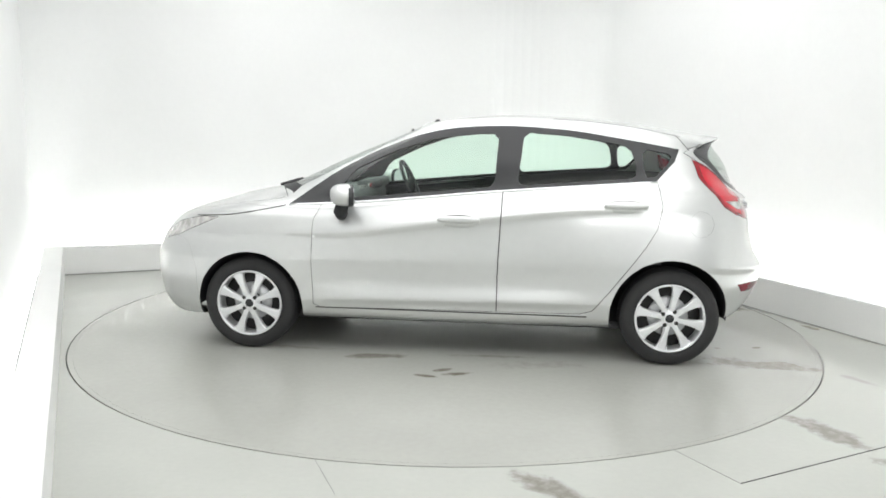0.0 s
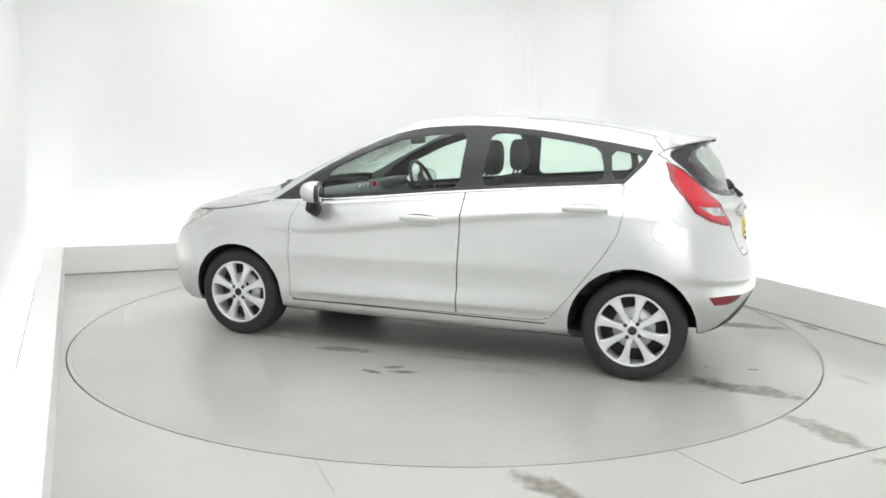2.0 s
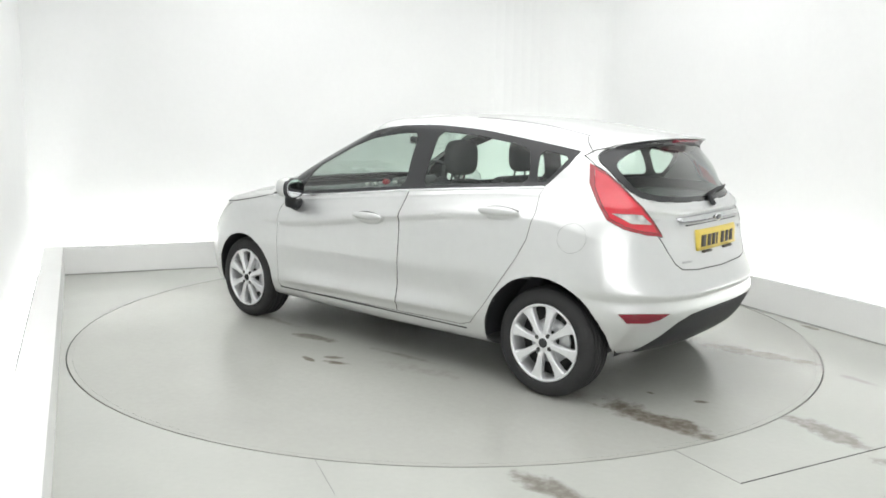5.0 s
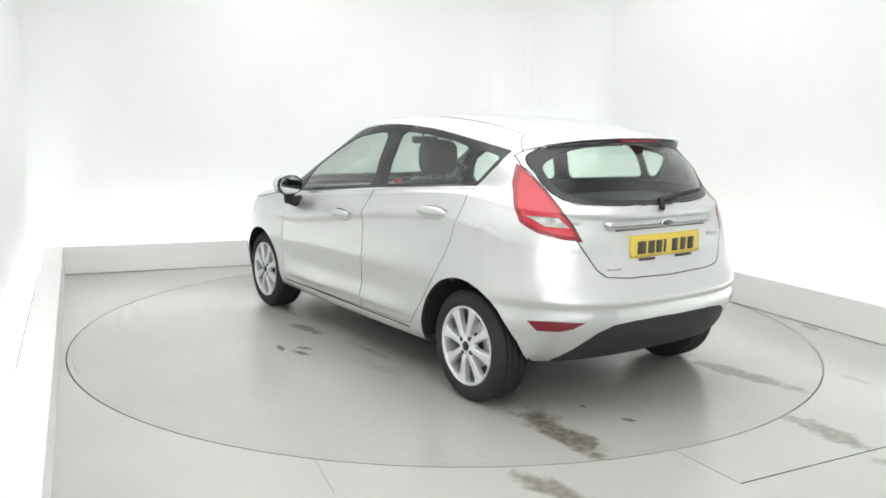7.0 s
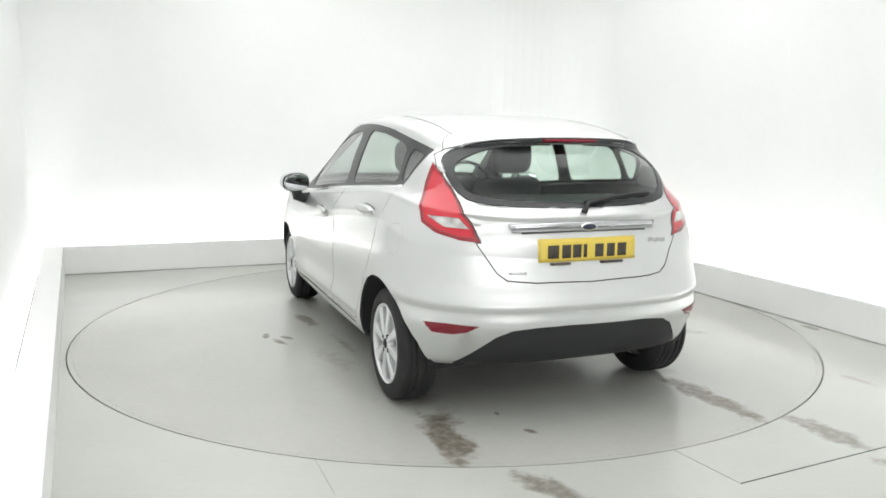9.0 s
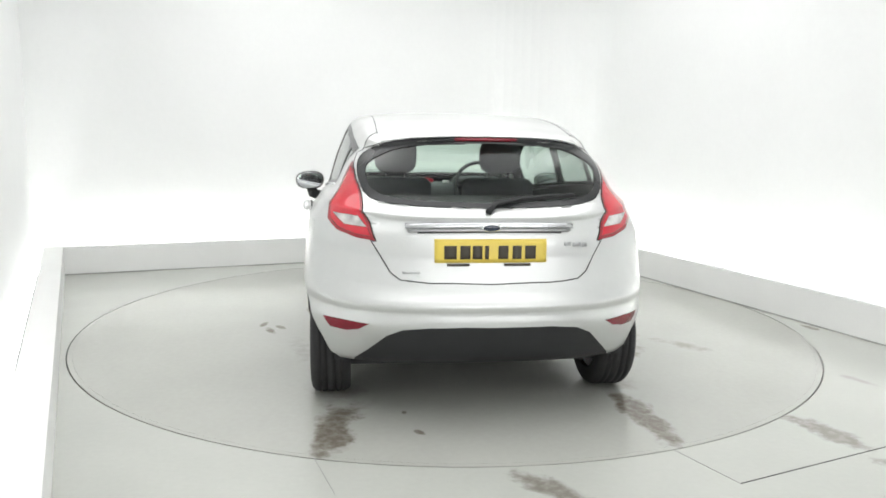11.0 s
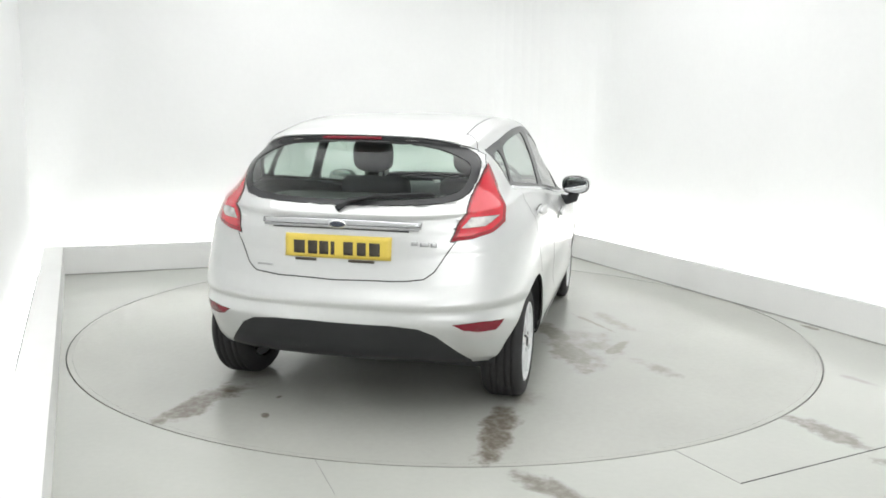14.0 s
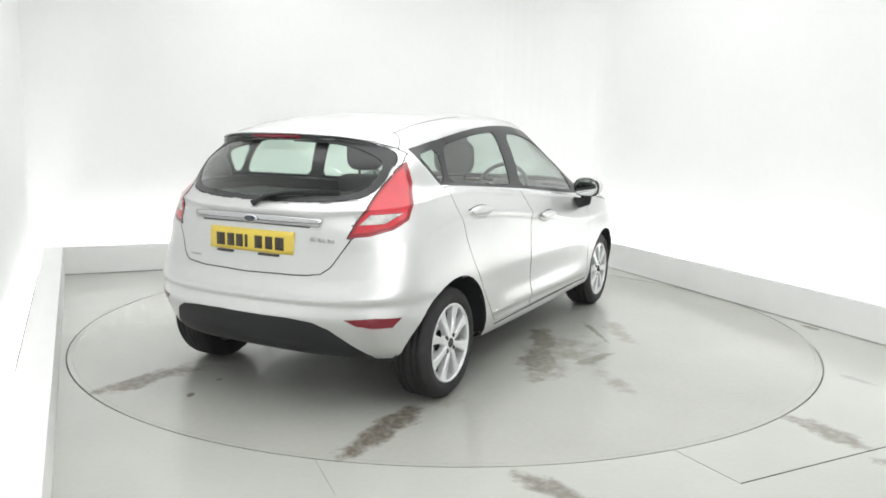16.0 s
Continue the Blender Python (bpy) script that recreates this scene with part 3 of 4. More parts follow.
SCREEN = [(1.11, 0.0), (1.095, 0.25), (1.04, 0.48), (0.96, 0.62), (0.62, 0.565), (0.35, 0.515), (0.245, 0.47), (0.275, 0.25), (0.285, 0.0)]
SCREEN = SCREEN + [(a, -b) for a, b in SCREEN[::-1] if b > 0]
COWL = [(1.19, 0.0), (1.17, 0.3), (1.10, 0.52), (1.0, 0.675), (0.96, 0.62), (1.04, 0.48), (1.095, 0.25), (1.11, 0.0)]
COWL = COWL + [(a, -b) for a, b in COWL[::-1] if b > 0]
BONNET = [(1.805, 0.0), (1.785, 0.3), (1.70, 0.50), (1.52, 0.63), (1.3, 0.685), (1.03, 0.69), (1.10, 0.52), (1.17, 0.3), (1.19, 0.0)]
BONNET = BONNET + [(a, -b) for a, b in BONNET[::-1] if b > 0]

REAR_BUMPER = [(-1.552, 0.1), (-1.552, 0.52), (-1.575, 0.61), (-1.62, 0.6545), (-2.1, 0.6545), (-2.1, 0.1)]
FRONT_BUMPER = [(1.562, 0.1), (1.572, 0.5), (1.63, 0.645), (1.75, 0.672), (2.1, 0.69), (2.1, 0.1)]
ARCHES = (circle(1.235, 0.277, 0.325), circle(-1.235, 0.285, 0.34))


def regions():
    """Name, outline, view and the half of the car that it is cut from; the first that fits a face wins."""
    out = []
    for s, k in ((1, "l"), (-1, "r")):
        flank = lambda c, n, s=s: c.y * s > 0.3 and n.y * s > 0.08
        corner = lambda c, n, s=s: c.y * s > 0.3 and c.x < -1.1 and n.y * s - n.x > 0.35
        nose = lambda c, n, s=s: c.y * s > 0.25 and c.x > 1.1
        for a in ARCHES:
            out.append(("", a, "side", lambda c, n, s=s: c.y * s > 0.45))
        out += [("front_window", FRONT_PANE, "side", flank), ("rear_window", REAR_PANE, "side", flank), ("quarter_window", QUARTER, "side", flank),
                ("window_surround", SURROUND, "side", flank),
                ("lamp_clear", LAMP_CLEAR, "corner_" + k, corner), ("lamp_lens", LAMP_LENS, "corner_" + k, corner), ("tail_lamp", TAIL_LAMP, "corner_" + k, corner),
                ("reflector", REFLECTOR, "corner_" + k, corner), ("headlamp", HEAD_LAMP, "nose_" + k, nose),
                ("front_door", FRONT_DOOR, "side", flank), ("rear_door", REAR_DOOR, "side", flank)]
        out = [(n if not n or n.endswith(("_l", "_r")) else n + "_" + k, *r) for n, *r in out]
    flank_l = lambda c, n: c.y > 0.3 and n.y > 0.08
    back = lambda c, n: c.x < -1.15 and n.x < -0.2
    top = lambda c, n: c.z > 0.7 and n.z > 0.2 and c.x > 0.1
    out += [("fuel_flap", circle(-1.388, 0.83, 0.072, 22), "side", flank_l),
            ("rear_screen", CLEAR_GLASS, "rear", back), ("screen_border", REAR_GLASS, "rear", back), ("tailgate", TAILGATE, "rear", back),
            ("diffuser", DIFFUSER, "rear", lambda c, n: c.x < -1.15 and n.x < -0.02), ("windscreen", SCREEN, "top", top), ("cowl", COWL, "top", top), ("bonnet", BONNET, "top", top),
            ("rear_bumper", REAR_BUMPER, "side", lambda c, n: c.x < -1.4), ("front_bumper", FRONT_BUMPER, "side", lambda c, n: c.x > 1.4)]
    return out


def knife(bm, poly, view, test):
    """Scores an outline into the surface."""
    ea, eb = VIEWS[view]
    lo = (min(p[0] for p in poly) - 0.06, min(p[1] for p in poly) - 0.06)
    hi = (max(p[0] for p in poly) + 0.06, max(p[1] for p in poly) + 0.06)
    near = []
    for f in bm.faces:
        c = f.calc_center_median()
        a, b = c.dot(ea), c.dot(eb)
        if lo[0] < a < hi[0] and lo[1] < b < hi[1] and test(c, f.normal):
            near.append(f)
    for p, q in zip(poly, poly[1:] + poly[:1]):
        d = (q[0] - p[0], q[1] - p[1])
        if math.hypot(*d) < 1e-5:
            continue
        geom = set()
        faces = []
        for f in near:
            if not f.is_valid:
                continue
            aa = [v.co.dot(ea) for v in f.verts]
            bb = [v.co.dot(eb) for v in f.verts]
            if max(aa) > min(p[0], q[0]) - 0.001 and min(aa) < max(p[0], q[0]) + 0.001 and max(bb) > min(p[1], q[1]) - 0.001 and min(bb) < max(p[1], q[1]) + 0.001:
                faces.append(f)
        for f in faces:
            geom.update([f, *f.edges, *f.verts])
        if not faces:
            continue
        no = (ea * -d[1] + eb * d[0]).normalized()
        r = bmesh.ops.bisect_plane(bm, geom=list(geom), dist=1e-4, plane_co=ea * p[0] + eb * p[1], plane_no=no)
        near = [f for f in near if f.is_valid] + [g for g in r["geom"] if isinstance(g, bmesh.types.BMFace)]
        near = list(dict.fromkeys(near))


def panels():
    """The car's skin, cut into its panels: a bmesh for each name."""
    bm = skin()
    rs = regions()
    for name, poly, view, test in rs:
        knife(bm, poly, view, test)
    bmesh.ops.remove_doubles(bm, verts=bm.verts[:], dist=0.003)
    bm.normal_update()
    sets = {}
    for f in bm.faces:
        c, n = f.calc_center_median(), f.normal
        for name, poly, view, test in rs:
            if test(c, n) and inside((c.dot(VIEWS[view][0]), c.dot(VIEWS[view][1])), poly):
                break
        else:
            name = "body"
        sets.setdefault(name, []).append(f)
    out = {}
    for name, faces in sets.items():
        if not name:
            continue
        nb = bmesh.new()
        made = {}
        for f in faces:
            vs = []
            for v in f.verts:
                if v not in made:
                    made[v] = nb.verts.new(v.co)
                    made[v].normal = v.normal
                vs.append(made[v])
            try:
                nb.faces.new(vs)
            except ValueError:
                pass
        normals = {nv: v.normal.copy() for v, nv in made.items()}
        out[name] = (nb, normals)
    bm.free()
    return out


def rim_edges(nb, normals, gap, depth, lift=0.0):
    """Draws a panel's border in a little and turns it inwards, so that a real joint stays open round it."""
    border = [e for e in nb.edges if len(e.link_faces) == 1]
    pull = {}
    for e in border:
        mid = (e.verts[0].co + e.verts[1].co) / 2
        t = (e.verts[1].co - e.verts[0].co).normalized()
        d = e.link_faces[0].calc_center_median() - mid
        d = d - t * d.dot(t)
        if d.length > 1e-6:
            for v in e.verts:
                pull[v] = pull.get(v, Vector()) + d.normalized()
    for v in nb.verts:
        v.co += normals[v] * lift
    for v, d in pull.items():
        if d.length > 1e-6:
            v.co += d.normalized() * gap
    inner = {}
    for e in border:
        for v in e.verts:
            if v not in inner:
                inner[v] = nb.verts.new(v.co - normals[v] * depth)
    for e in border:
        a, b = e.verts
        f = e.link_faces[0]
        loop = [l for l in f.loops if l.edge == e][0]
        a, b = loop.vert, loop.link_loop_next.vert
        try:
            nb.faces.new((b, a, inner[a], inner[b])).material_index = 1
        except ValueError:
            pass
        e.smooth = False
    return nb


car = new("car")
tagged(car, "silver five-door hatchback car standing on the turntable", "car")

LOOKS = {"body": ("body", SILVER, "silver metallic painted body shell"), "window_surround": ("window_surround", GLOSSBLACK, "black window surround and pillars"),
         "front_window": ("side_window", GLASS, ""), "rear_window": ("side_window", GLASS, ""), "quarter_window": ("quarter_window", GLASS, ""),
         "tail_lamp": ("tail_lamp", REDRIM, "red tail lamp with deep red edge"), "lamp_lens": ("lens", RED, "bright red lens"), "lamp_clear": ("reversing_lens", CLEAR, "clear reversing lens"),
         "reflector": ("reflector", REDDARK, "dark red reflector"), "headlamp": ("headlamp", CLEAR, "clear headlamp lens"),
         "front_door": ("door", SILVER, ""), "rear_door": ("door", SILVER, ""), "fuel_flap": ("fuel_flap", SILVER, ""),
         "rear_screen": ("rear_window", GLASS, "tinted rear window glass"), "screen_border": ("window_border", GLOSSBLACK, "black border of the rear window"),
         "tailgate": ("tailgate", SILVER, ""), "diffuser": ("bumper_insert", BLACK, "matt black lower bumper insert"),
         "windscreen": ("windscreen", GLASS, ""), "rear_bumper": ("bumper", SILVER, "silver painted rear bumper"), "front_bumper": ("bumper", SILVER, "silver painted front bumper"), "cowl": ("cowl", BLACK, "black plastic cowl"), "bonnet": ("bonnet", SILVER, "")}
PIECES = {}
GAPS = {"tailgate": 0.0055, "fuel_flap": 0.0009, "body": 0.0, "rear_bumper": 0.0, "front_bumper": 0.0008}
built = panels()
for key in sorted(built, key=lambda k: (k.startswith("lamp_"), k)):
    nb, normals = built[key]
    base = key[:-2] if key[-2:] in ("_l", "_r") else key
    name, material, label = LOOKS[base]
    soft = base in ("window_surround", "screen_border", "tail_lamp", "diffuser", "reflector", "lamp_clear", "lamp_lens")
    glass = material is GLASS
    rim_edges(nb, normals, 0.0 if glass else (0.0008 if soft else GAPS.get(base, 0.0032)), 0.004 if glass else 0.010, -0.004 if glass else (0.002 if base in ("tail_lamp", "lamp_clear", "lamp_lens", "reflector") else 0))
    PIECES[key] = part(name, nb, material if glass else (material, SEAM), PIECES.get("tail_lamp" + key[-2:], car) if base.startswith("lamp_") else car, label)
    if glass:
        PIECES[key].visible_shadow = False

# dark lining behind the panels, wheel wells and floor pan
nb = skin(0, 13, 0.022)
bmesh.ops.delete(nb, geom=[f for f in nb.faces if abs(f.calc_center_median().y) > 0.4 and any(inside((f.calc_center_median().x, f.calc_center_median().z), circle(x, 0.28, 0.36)) for x in AXLES)], context="FACES")
part("lining", nb, INNER, car, "dark inner lining")
part("floor_pan", block(-1.40, 1.45, -0.66, 0.66, 0.17, 0.215, 0.02), INNER, car, "black underbody")
for x, r in ((1.235, 0.335), (-1.235, 0.35)):
    for s in (1, -1):
        bm = bmesh.new()
        arcs = []
        for y in (0.845 if x > 0 else 0.85, 0.5):
            arcs.append([bm.verts.new((x + r * math.cos(a), y * s, 0.28 + r * math.sin(a))) for a in [radians(-4 + 188 * i / 30) for i in range(31)]])
            if len(arcs) == 1:
                for v in arcs[0]:
                    v.co.y = s * (side_y(v.co.x, max(v.co.z, 0.32)) - 0.02)
        for i in range(30):
            bm.faces.new((arcs[0][i], arcs[0][i + 1], arcs[1][i + 1], arcs[1][i]))
        bm.faces.new(arcs[1])
        part("wheel_well", bm, BLACK, car, "black wheel arch liner")

# chrome line under the side windows, roof mouldings
for s in (1, -1):
    pts = [(x, s * (side_y(x, z) + 0.001), z - 0.003) for x, z in along([(1.0, 0.882), (0.6, 0.908), (-0.27, 0.992), (-1.15, 1.058)], 40)]
    part("chrome_strip", tube(pts, 0.009, 8), CHROME, car, "bright chrome strip under the windows")
    pts = [(x, s * 0.49, roof_z(x, s * 0.49) - 0.0012) for x in [-0.55 - 0.75 * i / 30 for i in range(31)]]
    part("roof_moulding", tube(pts, 0.0035, 6), DASH, car, "dark grey roof moulding")


for s in (1, -1):
    pts = []
    for i in range(13):
        u = i / 19
        x, z = -1.275 - 0.10 * u - 0.02 * u * u, 1.32 - 0.135 * u
        pts.append((x, s * (side_y(x, z) - 0.001), z))
    part("tailgate_joint", tube(pts, 0.0028, 6), SEAM, PIECES["tailgate"], "dark shut line beside the tailgate")


for s in (1, -1):
    pts = [(x, s * (side_y(x, 0.280) - 0.0005), 0.280) for x in [0.83 - 1.6 * i / 40 for i in range(41)]]
    part("sill_joint", tube(pts, 0.0042, 6), SEAM, car, "dark gap between the doors and the sill")


# ---- wheels
def make_wheel():
    wheel = new("wheel")
    wheel.parent = car
    r, w = TYRE, 0.19
    prof = [(0.190, -0.03), (0.1995, -0.006), (0.208, 0.004), (0.230, 0.007), (0.256, 0.001), (0.272, -0.012), (0.279, -0.024)]
    for g in (-0.045, -0.075, -0.115, -0.145):
        prof += [(r, g + 0.006), (r - 0.007, g + 0.005), (r - 0.007, g - 0.004), (r, g - 0.006)]
    prof += [(0.279, -w + 0.024), (0.262, -w), (0.19, -w)]
    face = pose(0, 0, 0, -90)
    alloy = face @ Matrix.Diagonal((0.93, 0.93, 1, 1))
    part("tyre", lathe(prof, 72, face), RUBBER, wheel, "black rubber tyre")
    part("rim", lathe([(0.202, -0.17), (0.201, -0.03), (0.200, -0.008), (0.204, 0.001), (0.210, 0.004), (0.2155, 0.001), (0.2155, -0.02)], 72, alloy), ALLOY, wheel, "silver alloy rim")
    part("brake_drum", lathe([(0.0001, -0.085), (0.10, -0.085), (0.11, -0.09), (0.188, -0.105), (0.19, -0.12)], 40, face), SEAM, wheel, "dark brake behind the spokes")
    part("brake_disc", lathe([(0.055, -0.07), (0.115, -0.07), (0.117, -0.082)], 40, face), ALLOY, wheel, "grey brake disc")
    spoke = bmesh.new()
    secs = [(0.035, 0.019, -0.004), (0.075, 0.0165, 0.002), (0.13, 0.019, -0.001), (0.175, 0.027, -0.003), (0.206, 0.042, -0.003)]
    loops = []
    for rr, hw, top in secs:
        loops.append([spoke.verts.new(c) for c in ((rr, -hw, top - 0.035), (rr, -hw, top - 0.006), (rr, -hw * 0.72, top), (rr, hw * 0.72, top), (rr, hw, top - 0.006), (rr, hw, top - 0.035))])
    for a, b in zip(loops, loops[1:]):
        for i in range(6):
            spoke.faces.new((a[i], a[(i + 1) % 6], b[(i + 1) % 6], b[i]))
    spoke.faces.new(loops[0]), spoke.faces.new(loops[-1])
    bmesh.ops.recalc_face_normals(spoke, faces=spoke.faces[:])
    first = part("spoke", spoke, ALLOY, wheel, "silver alloy spoke", smooth=False)
    first.matrix_basis = alloy @ pose(0, 0, 0, 0, 0, 22.5)
    for i in range(1, 8):
        o = new("spoke", first.data)
        o.parent = wheel
        o.matrix_basis = alloy @ pose(0, 0, 0, 0, 0, 22.5 + 45 * i)
    part("hub", lathe([(0.0001, -0.002), (0.045, -0.002), (0.058, -0.010), (0.06, -0.03)], 32, face), ALLOY, wheel)
    part("hub_cap", lathe([(0.0001, 0.005), (0.019, 0.004), (0.0245, 0.0), (0.025, -0.006)], 28, face), GLOSSBLACK, wheel, "black hub cap")
    for i in range(4):
        a = radians(45 + 90 * i)
        part("wheel_nut", lathe([(0.0001, 0.0), (0.0105, 0.0), (0.0125, -0.003), (0.0125, -0.01)], 12, face @ pose(0.046 * math.cos(a), 0.046 * math.sin(a), 0.0)), SEAM, wheel)
    return wheel


wheel = make_wheel()
wheel.matrix_basis = pose(AXLES[0], 0.815, TYRE)
for x, s, a in ((AXLES[1], 1, 11), (AXLES[0], -1, 17), (AXLES[1], -1, 4)):
    copy_thing(wheel, pose(x, 0.815 * s, TYRE, 0, 0, 0 if s > 0 else 180) @ pose(0, 0, 0, 0, a, 0))


# ---- handles, mirrors, aerial
def lens_shape(cx, cy, cz, sx, sy, sz, turn=0.0, seg=20, power=1.0):
    bm = bmesh.new()
    bmesh.ops.create_uvsphere(bm, u_segments=seg, v_segments=12, radius=1)
    for v in bm.verts:
        for i in range(3):
            c = v.co[i]
            v.co[i] = math.copysign(abs(c) ** power, c)
    bm.transform(pose(cx, cy, cz, 0, 0, turn) @ Matrix.Diagonal((sx, sy, sz, 1)))
    return bm


for s, k in ((1, "l"), (-1, "r")):
    for x, z, tilt, key in ((-0.02, 0.826, 0.5, "front_door_"), (-0.965, 0.928, 1.0, "rear_door_")):
        y = max(side_y(x, z + d) for d in (-0.02, 0, 0.02))
        y0, y1 = side_y(x + 0.1, z), side_y(x - 0.1, z)
        yaw = math.degrees(math.atan2(y0 - y1, 0.2)) * s
        cup = part("handle_recess", lens_shape(x, s * (y - 0.004), z - 0.010, 0.125, 0.011, 0.036, yaw), SILVER, PIECES[key + k])
        part("handle", lens_shape(x, s * (y + 0.014), z + 0.002, 0.124, 0.019, 0.022, yaw, 24, 0.85), SILVER, PIECES[key + k], "silver door handle")
        # a dark tube draws the shade along the recess's upper edge
        gap = [(x + 0.112 * u, s * (side_y(x + 0.112 * u, z) + 0.005), z + 0.026 - 0.018 * u * u) for u in (-1, -0.7, -0.35, 0, 0.35, 0.7, 1)]
        part("handle_shade", tube(gap, 0.0035, 6), SEAM, PIECES[key + k], "dark line for the shade in the handle's recess")
    # door mirror
    mirror = new("door_mirror")
    mirror.parent = car
    mirror["label"] = "door mirror with silver cap and black housing"
    cy = 0.895 * s
    facing = Vector((math.cos(radians(20)), s * math.sin(radians(20)), 0))
    seat_of_glass = Vector((0.594, cy, 0.954))
    shell = lens_shape(0.635, cy, 0.958, 0.085, 0.103, 0.064, 20 * s, 24, 0.8)
    bmesh.ops.bisect_plane(shell, geom=shell.verts[:] + shell.edges[:] + shell.faces[:], plane_co=seat_of_glass + facing * 0.016, plane_no=facing, clear_inner=True)
    part("mirror_cap", shell, SILVER, mirror, "silver mirror cap")
    shell = lens_shape(0.62, cy, 0.954, 0.06, 0.102, 0.065, 20 * s, 24, 0.8)
    for shift, inner in ((-0.004, True), (0.03, False)):
        bmesh.ops.bisect_plane(shell, geom=shell.verts[:] + shell.edges[:] + shell.faces[:], plane_co=seat_of_glass + facing * shift, plane_no=facing, clear_inner=inner, clear_outer=not inner)
    part("mirror_housing", shell, GLOSSBLACK, mirror, "black mirror housing")
    part("mirror_glass", lens_shape(0.594, cy, 0.954, 0.004, 0.094, 0.058, 20 * s, 24, 0.8), MIRROR, mirror, "mirror glass")
    part("mirror_arm", tube([(0.675, 0.77 * s, 0.848), (0.672, 0.83 * s, 0.84), (0.668, 0.872 * s, 0.855), (0.645, 0.89 * s, 0.92)], [0.034, 0.037, 0.04, 0.038], 12), BLACK, mirror, "black mirror foot")

for s in (1, -1):
    pts = [(x, s * (side_y(x, z) + 0.0005), z) for x, z in along([(1.60, 0.797), (1.36, 0.818), (1.12, 0.858), (1.02, 0.88)], 20)]
    part("bonnet_joint", tube(pts, 0.0032, 6), SEAM, PIECES["bonnet"], "dark bonnet shut line")
part("aerial", tube([(0.21, 0, roof_z(0.21, 0) - 0.005), (0.20, 0, roof_z(0.21, 0) + 0.012), (0.185, 0, roof_z(0.21, 0) + 0.018)], [0.018, 0.013, 0.006], 10), BLACK, car, "short black roof aerial")
for s in (0.25, -0.3):
    pts = [(1.205 - 0.012 * i, s - 0.16 * i / 2, 0.0) for i in range(5)]
    pts = [(x, y, roof_z(x, y) + 0.012) for x, y, z in pts]
    part("windscreen_wiper", tube(pts, 0.010, 8), BLACK, car, "black windscreen wiper")

# ---- tail: trim bar, badge, plate, wiper, brake lamp
def tail_strip(y0, y1, zlo, zhi, proud, n=24, taper=0.0, z_bow=0.0):
    bm = bmesh.new()
    cols = []
    for i in range(n + 1):
        y = y0 + (y1 - y0) * i / n
        k = 2 * i / n - 1
        half = (zhi - zlo) / 2 * (1 - taper * abs(k) ** 3)
        zc = (zlo + zhi) / 2 + z_bow * (1 - k * k)
        x = tail_x(y, zc)
        xl, xh = tail_x(y, zc - half), tail_x(y, zc + half)
        cols.append([bm.verts.new(c) for c in ((xl + 0.004, y, zc - half), (xl - proud * 0.75, y, zc - half), (x - proud, y, zc - half * 0.6), (x - proud, y, zc + half * 0.6), (xh - proud * 0.75, y, zc + half), (xh + 0.004, y, zc + half))])
    for a, b in zip(cols, cols[1:]):
        for i in range(5):
            bm.faces.new((a[i], a[i + 1], b[i + 1], b[i]))
    bm.faces.new(cols[0]), bm.faces.new(cols[-1])
    bmesh.ops.recalc_face_normals(bm, faces=bm.faces[:])
    return bm


def spoiler():
    """The roof's lip over the rear window: a wedge that fades out towards the tail lamps."""
    edge = curve([(0.0, 1.312), (0.12, 1.311), (0.32, 1.303), (0.45, 1.284), (0.53, 1.258)])
    bm = bmesh.new()
    cols = []
    for i in range(41):
        y = -0.48 + 0.96 * i / 40
        z = edge(abs(y))
        k = min(1, (0.50 - abs(y)) / 0.2)
        x = tail_x(y, z - 0.014)
        xr = x + 0.07
        zr = min(roof_z(xr, y), z + 0.03)
        cols.append([bm.verts.new(c) for c in ((xr, y, zr - 0.002), (x + 0.02, y, z + 0.010), (x - 0.020 * k, y, z + 0.004), (x - 0.024 * k, y, z + 0.001), (x - 0.021 * k, y, z - 0.003), (x + 0.012, y, z - 0.0032))])
    for a, b in zip(cols, cols[1:]):
        for i in range(5):
            bm.faces.new((a[i], a[i + 1], b[i + 1], b[i]))
    bm.faces.new(cols[0]), bm.faces.new(cols[-1])
    bmesh.ops.recalc_face_normals(bm, faces=bm.faces[:])
    # black strip that draws the lip's shadow over the window's top
    under = bmesh.new()
    rows = []
    for i in range(41):
        y = -0.49 + 0.98 * i / 40
        z = edge(abs(y))
        low = 0.012 + 0.016 * min(1, (0.49 - abs(y)) / 0.08)
        k = min(1, max(0, (0.50 - abs(y)) / 0.2))
        rows.append([under.verts.new(c) for c in ((tail_x(y, z - 0.004) - 0.007 - 0.010 * k, y, z - 0.006), (tail_x(y, z - 0.012) - 0.0065 - 0.004 * k, y, z - 0.012), (tail_x(y, z - low) - 0.003, y, z - low))])
    for a, b in zip(rows, rows[1:]):
        for i in range(2):
            under.faces.new((a[i], a[i + 1], b[i + 1], b[i]))
    return bm, under


GATE = PIECES["tailgate"]
lip, lip_under = spoiler()
part("spoiler_shadow", lip_under, GLOSSBLACK, GATE, "black strip for the shadow under the spoiler's lip")
part("spoiler", lip, SILVER, GATE, "silver roof spoiler over the rear window")
part("trim_bar", tail_strip(0.385, -0.385, 0.899, 0.928, 0.022, 24, 0.25, 0.004), BRUSHED, GATE, "brushed chrome bar above the number plate")
# the bar's shaded lower half, put in as a strip of darker metal
part("trim_bar_shade", tail_strip(0.375, -0.375, 0.888, 0.8985, 0.017, 24, 0.2, 0.003), NICKEL, GATE, "duller strip for the shading of the chrome bar's lower half")
